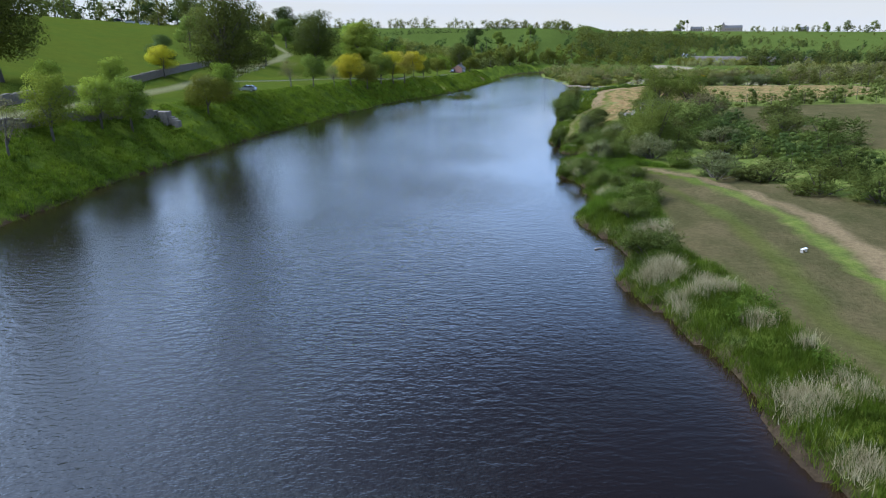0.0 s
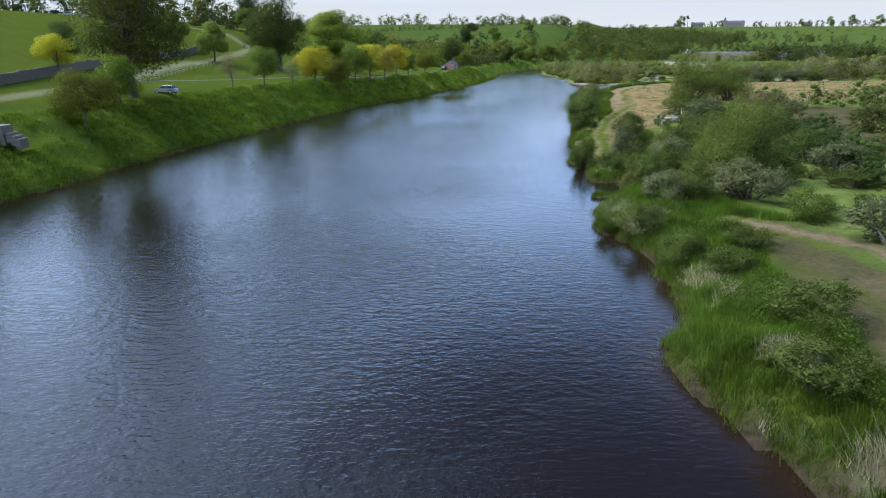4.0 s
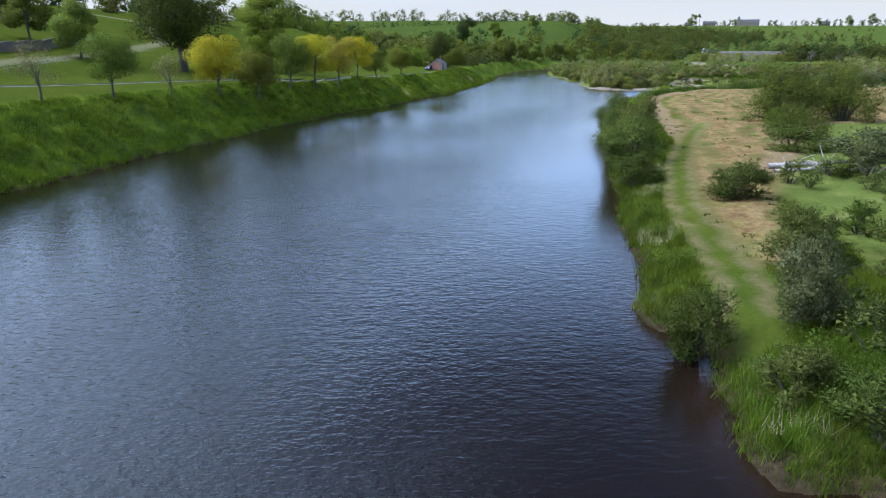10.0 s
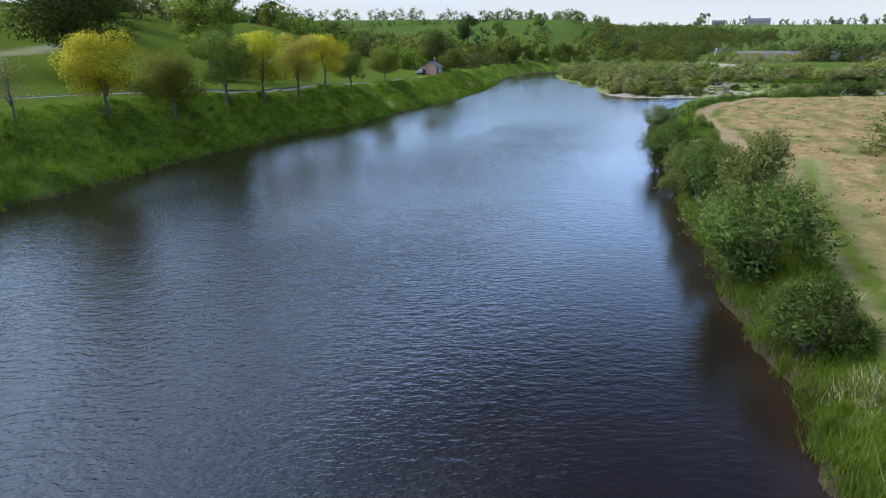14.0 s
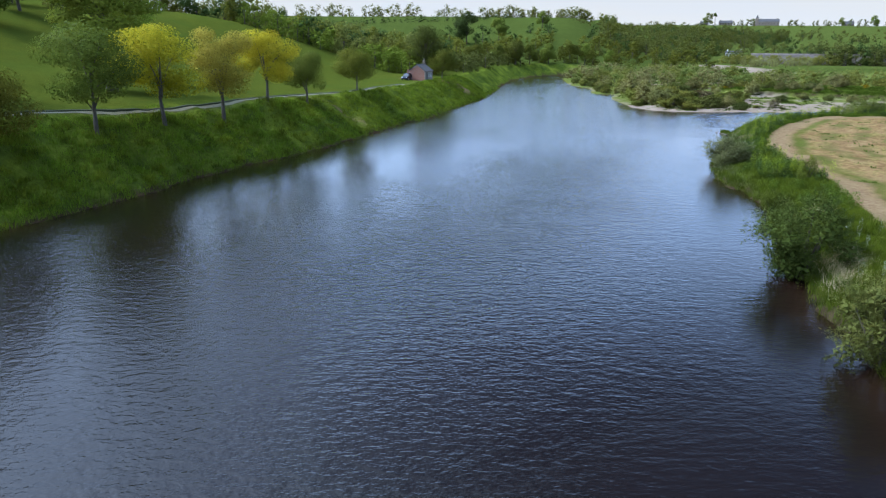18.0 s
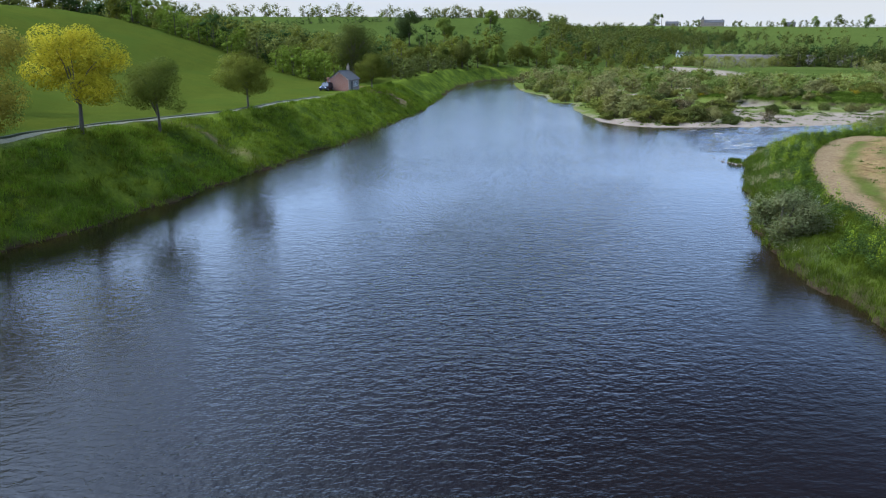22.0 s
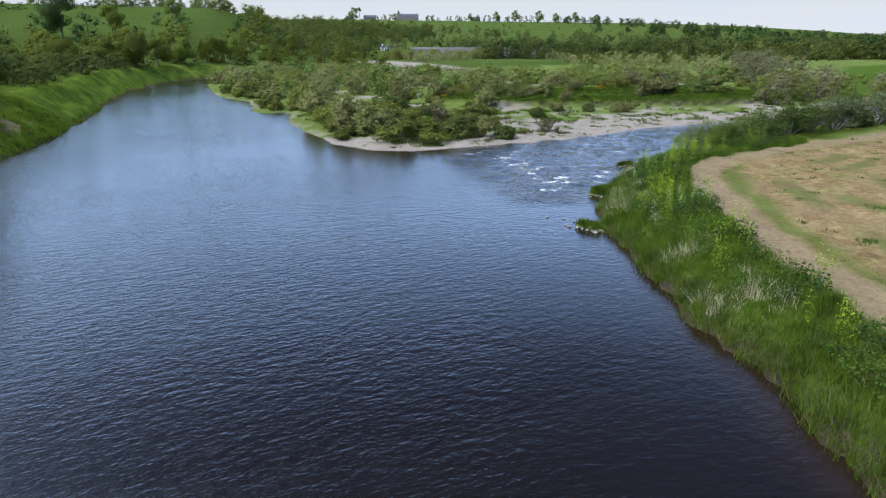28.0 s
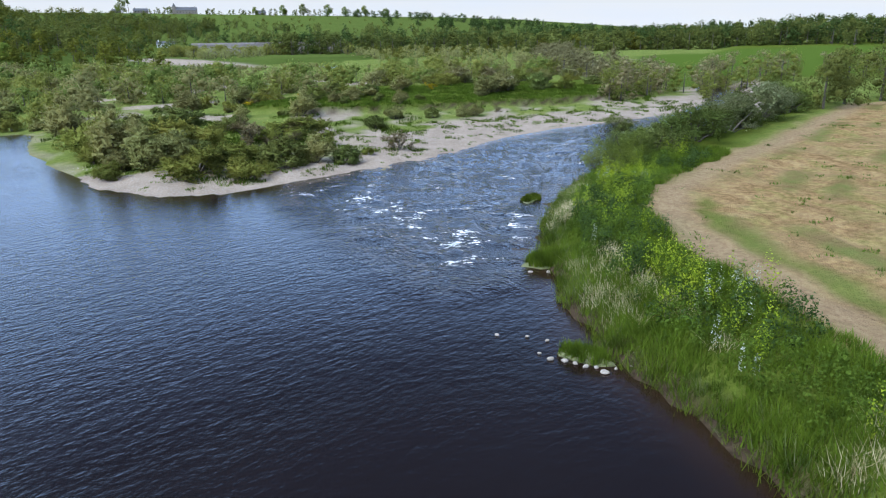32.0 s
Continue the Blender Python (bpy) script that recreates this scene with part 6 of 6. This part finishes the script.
# ---- the brick fishing hut ----
def build_hut(x, y, turn):
    z = ground_at(x, y)
    t = thing("brick_hut", x, y, z, "small red brick hut with a grey slate roof beside the track", "hut")
    t.rotation_euler = (0, 0, turn)
    W, L, E, R = 4.6, 6.6, 2.45, 4.1
    wall = bmesh.new()
    prof = [(-W / 2, -0.4), (W / 2, -0.4), (W / 2, E), (0, R), (-W / 2, E)]
    a = [wall.verts.new((px, -L / 2, pz)) for px, pz in prof]
    b = [wall.verts.new((px, L / 2, pz)) for px, pz in prof]
    wall.faces.new(a); wall.faces.new(b[::-1])
    for i in range(5):
        wall.faces.new((a[i], b[i], b[(i + 1) % 5], a[(i + 1) % 5]))
    bmesh.ops.recalc_face_normals(wall, faces=wall.faces)
    walls = part("wall", wall, MORTAR, t, "weathered red brick wall")
    me = bpy.data.meshes.new("brick")
    bm = bmesh.new(); box(bm, 0, 0, 0, 0.36, 0.03, 0.20, 0.006); bm.to_mesh(me); bm.free()
    me.materials.append(BRICK)
    n = 0
    for row in range(19):
        zz = 0.11 + row * 0.215
        half = W / 2 if zz < E - 0.1 else W / 2 * (R - zz - 0.1) / (R - E)
        cols = int(2 * half / 0.385)
        for c in range(cols):
            bx = (c - (cols - 1) / 2) * 0.385 + (0.1 if row % 2 else -0.1)
            if abs(bx) > half - 0.15 or n >= 200:
                continue
            ob = part("brick", me, BRICK, walls)
            ob.location = (bx, -L / 2 - 0.006, zz); n += 1
    slope = math.atan2(R - E, W / 2)
    ln = math.hypot(W / 2, R - E) + 0.35
    for sgn, nm in ((1, "roof"), (-1, "roof")):
        rf = bmesh.new()
        for rr in range(9):
            u = (rr + 0.5) / 9 * ln
            box(rf, u, 0, 0.05 + 0.015 * (rr % 2), ln / 9 * 1.12, L + 0.5, 0.04, 0.006)
        bmesh.ops.rotate(rf, verts=rf.verts, cent=(0, 0, 0), matrix=Matrix.Rotation(slope, 3, "Y"))
        if sgn < 0:
            bmesh.ops.scale(rf, verts=rf.verts, vec=(-1, 1, 1)); bmesh.ops.reverse_faces(rf, faces=rf.faces)
        bmesh.ops.translate(rf, verts=rf.verts, vec=(0, 0, R + 0.03))
        part(nm, rf, SLATE, t, "grey slate roof slope")
    bm = bmesh.new(); box(bm, 0, 0, R + 0.13, 0.22, L + 0.5, 0.12, 0.03); part("ridge", bm, SLATE, t)
    ch = bmesh.new(); box(ch, 0, L / 2 - 0.5, R + 0.45, 0.6, 0.6, 1.3, 0.03)
    chim = part("chimney", ch, STONE, t, "grey stone chimney")
    v, f = tube_np([(0, L / 2 - 0.5, R + 1.05), (0, L / 2 - 0.5, R + 1.6)], [0.14, 0.11], 9)
    part("chimney_pot", mesh_np("chimney_pot", v, f, True), PEBBLE, chim)
    bt = bmesh.new(); box(bt, -W / 2 - 0.25, -L / 2 + 0.3, 1.2, 0.5, 0.6, 3.2, 0.03); part("buttress", bt, BRICK, t, "brick chimney stack against the gable")
    dr = bmesh.new(); box(dr, W / 2 + 0.02, -1.6, 1.0, 0.08, 0.95, 2.05, 0.01); door = part("door", dr, PAINT_DARK, t, "dark painted plank door")
    hd = bmesh.new(); box(hd, W / 2 + 0.09, -1.25, 1.0, 0.05, 0.05, 0.14, 0.01); part("handle", hd, STEEL, door)
    for yy in (0.1, 1.7):
        fr = bmesh.new()
        for dy, dz, sy, sz in ((0, 0.55, 1.0, 0.08), (0, -0.55, 1.1, 0.1), (-0.48, 0, 0.08, 1.1), (0.48, 0, 0.08, 1.1), (0, 0, 0.05, 1.1), (0, 0.05, 1.0, 0.05)):
            box(fr, W / 2 + 0.04, yy + dy, 1.4 + dz, 0.1, sy, sz, 0.008)
        win = part("window", fr, WHITE_PAINT, t, "white painted window frame")
        pn = bmesh.new(); box(pn, W / 2 + 0.015, yy, 1.4, 0.02, 0.94, 1.06); part("pane", pn, PANE, win)
    return t


build_hut(7.2, 361.5, radians(-17))


# ---- vehicles ----
def build_car(x, y, turn, paint, label, suv=1.0):
    z = ground_at(x, y)
    t = thing("parked_car", x, y, z, label, "car")
    t.rotation_euler = (0, 0, turn)
    prof = [(-2.05, 0.32), (2.05, 0.32), (2.12, 0.60), (2.02, 0.86), (1.05, 0.98), (-1.95, 1.02), (-2.12, 0.75)]
    cab = [(1.0, 0.97), (0.35, 1.45 * suv), (-1.35, 1.50 * suv), (-1.95, 1.02)]

    def extrude(pf, w0, w1):
        bm = bmesh.new()
        zs = [q for _, q in pf]; lo, hi = min(zs), max(zs)
        a, b = [], []
        for px, pz in pf:
            w = w0 + (w1 - w0) * (pz - lo) / (hi - lo)
            a.append(bm.verts.new((px, -w, pz))); b.append(bm.verts.new((px, w, pz)))
        bm.faces.new(a); bm.faces.new(b[::-1])
        n = len(pf)
        for i in range(n):
            bm.faces.new((a[i], b[i], b[(i + 1) % n], a[(i + 1) % n]))
        bmesh.ops.recalc_face_normals(bm, faces=bm.faces)
        bmesh.ops.bevel(bm, geom=list(bm.edges), offset=0.05, segments=2, affect="EDGES")
        return bm
    part("body", extrude(prof, 0.84, 0.88), paint, t)
    part("cabin", extrude(cab, 0.84, 0.66), PANE, t, "dark glazed cabin")
    rf = bmesh.new(); box(rf, -0.5, 0, 1.49 * suv, 1.75, 1.28, 0.06, 0.03); part("roof", rf, paint, t)
    for px in (0.72, -0.45, -1.55):
        for sgn in (-1, 1):
            pl = bmesh.new(); box(pl, px, sgn * 0.77, 1.22 * suv, 0.09, 0.06, 0.5, 0.01); part("pillar", pl, paint, t)
    for px in (1.32, -1.3):
        for sgn in (-1, 1):
            wh = bmesh.new()
            bmesh.ops.create_cone(wh, cap_ends=True, segments=18, radius1=0.34, radius2=0.34, depth=0.22, matrix=Matrix.Translation((px, sgn * 0.80, 0.33)) @ Matrix.Rotation(math.pi / 2, 4, "X"))
            tyre = part("wheel", wh, RUBBER, t)
            rm = bmesh.new()
            bmesh.ops.create_cone(rm, cap_ends=True, segments=14, radius1=0.21, radius2=0.19, depth=0.03, matrix=Matrix.Translation((px, sgn * 0.92, 0.33)) @ Matrix.Rotation(math.pi / 2, 4, "X"))
            part("rim", rm, STEEL, tyre)
    for sgn in (-1, 1):
        hl = bmesh.new(); box(hl, 2.05, sgn * 0.62, 0.72, 0.10, 0.34, 0.16, 0.03); part("headlight", hl, LAMP_GLASS, t)
        tl = bmesh.new(); box(tl, -2.07, sgn * 0.68, 0.82, 0.08, 0.22, 0.2, 0.03); part("tail_light", tl, TAIL_RED, t)
    return t


build_car(-50.6, 160.5, radians(172), CAR_SILVER, "silver estate car parked on the grass beside the lane")
build_car(3.6, 357.5, radians(252), CAR_NAVY, "dark blue off-road car parked beside the brick hut", 1.15)
for k, (x, y) in enumerate(((-140, 309), (-146, 311), (-133, 307))):
    build_car(x, y, radians(20), (CAR_SILVER, CAR_NAVY, CAR_SILVER)[k], "distant car parked at the top of the field")

# ---- bench, logs, driftwood ----
bench = thing("field_bench", 25, 42, ground_at(25, 42), "small weathered wooden bench on the mown field", "bench")
bench.rotation_euler = (0, 0, radians(35))
bench.scale = (0.62, 0.62, 0.62)
for nm, args in (("seat", (0, 0, 0.45, 1.3, 0.36, 0.06)), ("leg", (-0.52, 0, 0.21, 0.08, 0.36, 0.46)), ("leg", (0.52, 0, 0.21, 0.08, 0.36, 0.46))):
    bm = bmesh.new(); box(bm, *args, 0.01); part(nm, bm, WHITE_PAINT if nm in ("seat", "backrest") else WOOD_GREY, bench)


def log(x, y, ln, rad, turn, seed, mat=DRIFTWOOD, label="fallen bare tree trunk lying in the scrub", rise=0.3, arms=4):
    r = np.random.default_rng(seed)
    z = ground_at(x, y) if abs(rise) < 5 else 0
    t = thing("fallen_log", x, y, max(z, 0), label, "log")
    t.rotation_euler = (0, 0, turn)
    pts = [(ln * (k / 5 - 0.5), r.normal() * rad * 0.5, rad * 0.8 + rise * k / 5) for k in range(6)]
    v, f = tube_np(pts, [rad * (1 - 0.12 * k) for k in range(6)], 9)
    part("trunk", mesh_np("trunk", v, f, True), mat, t)
    for k in range(arms):
        px, py, pz = pts[1 + k]
        v, f = tube_np([(px, py, pz), (px + r.normal() * 0.7, py + r.normal() * 0.9, pz + 0.4 + 0.5 * r.random()), (px + r.normal() * 1.2, py + r.normal() * 1.4, pz + 0.6 + r.random())], [rad * 0.35, rad * 0.2, rad * 0.06], 6)
        part("branch", mesh_np("branch", v, f, True), mat, t)
    return t


log(45, 160.5, 9.0, 0.28, radians(-12), 1, rise=0.8)
log(43, 159.2, 6.0, 0.22, radians(8), 2)
log(46, 158.5, 5.0, 0.2, radians(-25), 3)
log(10.6, 50.3, 1.1, 0.07, radians(15), 4, label="short piece of driftwood in the shallows", rise=0.02, arms=0)
log(53.2, 266.6, 1.3, 0.035, radians(30), 5, BARK, "bare broken branch at the water's edge", 0.1, 2)
log(47.8, 247.6, 1.8, 0.035, radians(70), 6, BARK, "bare broken branch hanging over the water", 0.2, 2)

# ---- far bridge, church and houses ----
def build_bridge():
    ax, ay, bx, by = 302.0, 805.0, 390.0, 757.0
    ln, an = math.hypot(bx - ax, by - ay), math.atan2(by - ay, bx - ax)
    t = thing("stone_bridge", ax, ay, 0, "pale stone road bridge with round arches over the valley", "bridge")
    t.rotation_euler = (0, 0, an)
    deck, width = 10.2, 7.0
    arches = [(60, 9.5, 5.0), (83, 9.0, 4.6), (37, 9.0, 4.6)]
    bm = bmesh.new()
    xs = np.arange(-10, ln + 12, 0.75)

    def under(x):
        for c, hw, spring in arches:
            if abs(x - c) < hw:
                return 2.0 + spring * math.sqrt(1 - ((x - c) / hw) ** 2) + 1.2
        return -2.0
    prev = None
    for x in xs:
        lo = min(under(x), deck - 1.0)
        q = [bm.verts.new((x, yy, zz)) for yy, zz in ((-width / 2, lo), (width / 2, lo), (width / 2, deck), (-width / 2, deck))]
        if prev:
            for i in range(4):
                bm.faces.new((prev[i], prev[(i + 1) % 4], q[(i + 1) % 4], q[i]))
        prev = q
    bmesh.ops.recalc_face_normals(bm, faces=bm.faces)
    part("spandrel_wall", bm, SANDSTONE, t)
    for sgn in (-1, 1):
        pb = bmesh.new(); box(pb, ln / 2, sgn * (width / 2 - 0.1), deck + 0.55, ln + 22, 0.45, 1.1, 0.05); part("parapet", pb, SANDSTONE, t, "pale stone parapet")
        sc = bmesh.new(); box(sc, ln / 2, sgn * (width / 2 + 0.1), deck - 0.1, ln + 22, 0.4, 0.3, 0.03); part("string_course", sc, SANDSTONE, t)
    for c, hw, spring in arches:
        v, f = tube_np([(c + (hw + 0.1) * math.cos(q), -width / 2 - 0.12, 3.2 + spring * math.sin(q)) for q in np.linspace(0, math.pi, 17)], [0.38] * 17, 5)
        part("arch_ring", mesh_np("arch_ring", v, f), STONE, t)


build_bridge()


def build_house(x, y, w, d, h, rh, turn, label, mat=SANDSTONE, name="house", rows=2, cols=5):
    z = ground_at(x, y)
    t = thing(name, x, y, z, label, "building")
    t.rotation_euler = (0, 0, turn)
    bm = bmesh.new(); box(bm, 0, 0, h / 2 - 0.5, w, d, h + 1); part("wall", bm, mat, t)
    rf = bmesh.new()
    q = [rf.verts.new(c) for c in ((-w / 2 - .4, -d / 2 - .4, h), (w / 2 + .4, -d / 2 - .4, h), (w / 2 + .4, d / 2 + .4, h), (-w / 2 - .4, d / 2 + .4, h), (-w / 2, 0, h + rh), (w / 2, 0, h + rh))]
    for ix in ((0, 1, 5, 4), (2, 3, 4, 5), (1, 2, 5), (3, 0, 4), (3, 2, 1, 0)):
        rf.faces.new([q[i] for i in ix])
    roof = part("roof", rf, SLATE, t)
    for sx in (-0.4, 0.4):
        cb = bmesh.new(); box(cb, sx * w, 0, h + rh + 0.4, 1.0, 1.0, 2.0, 0.05); part("chimney", cb, mat, roof)
    me = bpy.data.meshes.new("window"); wb = bmesh.new(); box(wb, 0, 0, 0, 1.2, 0.12, 1.9, 0.02); wb.to_mesh(wb_me := me); wb.free()
    me.materials.append(PANE)
    for rr in range(rows):
        for c in range(cols):
            ob = part("window", me, PANE, t)
            ob.location = ((c + 0.5 - cols / 2) * w / cols, -d / 2 - 0.03, h * (rr + 0.55) / rows)
    return t


church = build_house(622, 1510, 36, 12, 8, 5, radians(-20), "grey stone church with a tower on the skyline", STONE, name="church", rows=1, cols=7)
tw = bmesh.new(); box(tw, -20, -1, 7, 6, 6, 14, 0.1); tower = part("tower", tw, STONE, church)
sp = bmesh.new(); bmesh.ops.create_cone(sp, cap_ends=True, segments=8, radius1=3.0, radius2=0.15, depth=6, matrix=Matrix.Translation((-20, -1, 17))); part("spire", sp, SLATE, tower)
build_house(562, 1560, 24, 10, 8, 4, radians(-15), "grey stone house among trees on the skyline", STONE)
build_house(520, 1560, 14, 9, 6, 4, radians(-10), "small house on the skyline", STONE, rows=2, cols=3)
build_house(790, 1545, 20, 10, 6, 5, radians(-25), "stone house among trees on the skyline", STONE)
build_house(343, 971, 18, 8, 3.5, 2.5, radians(-25), "long white-walled house in the wood", WHITE_PAINT, rows=1, cols=5)
pine = make_tree(17, 9, 26, 19, DARK_LEAF, 260, 1.0, "tall_pine", rad=0.5, n_blob=6, label="tall bare-stemmed pine on the skyline")
place(pine, 543, 1564, 1.0)
sky_tree = make_tree(18, 20, 24, 3, GREEN_LEAF, 700, 1.1, "skyline_tree", n_blob=12, label="large round tree on the skyline")
place(sky_tree, 520, 1535, 1.0)
for x, y, s in ((605, 1540, 0.6), (860, 1500, 0.95), (905, 1480, 0.95), (940, 1470, 0.75), (975, 1450, 0.85), (1015, 1430, 0.7), (770, 1530, 0.7), (820, 1510, 0.85)):
    place(sky_tree, x, y, s)
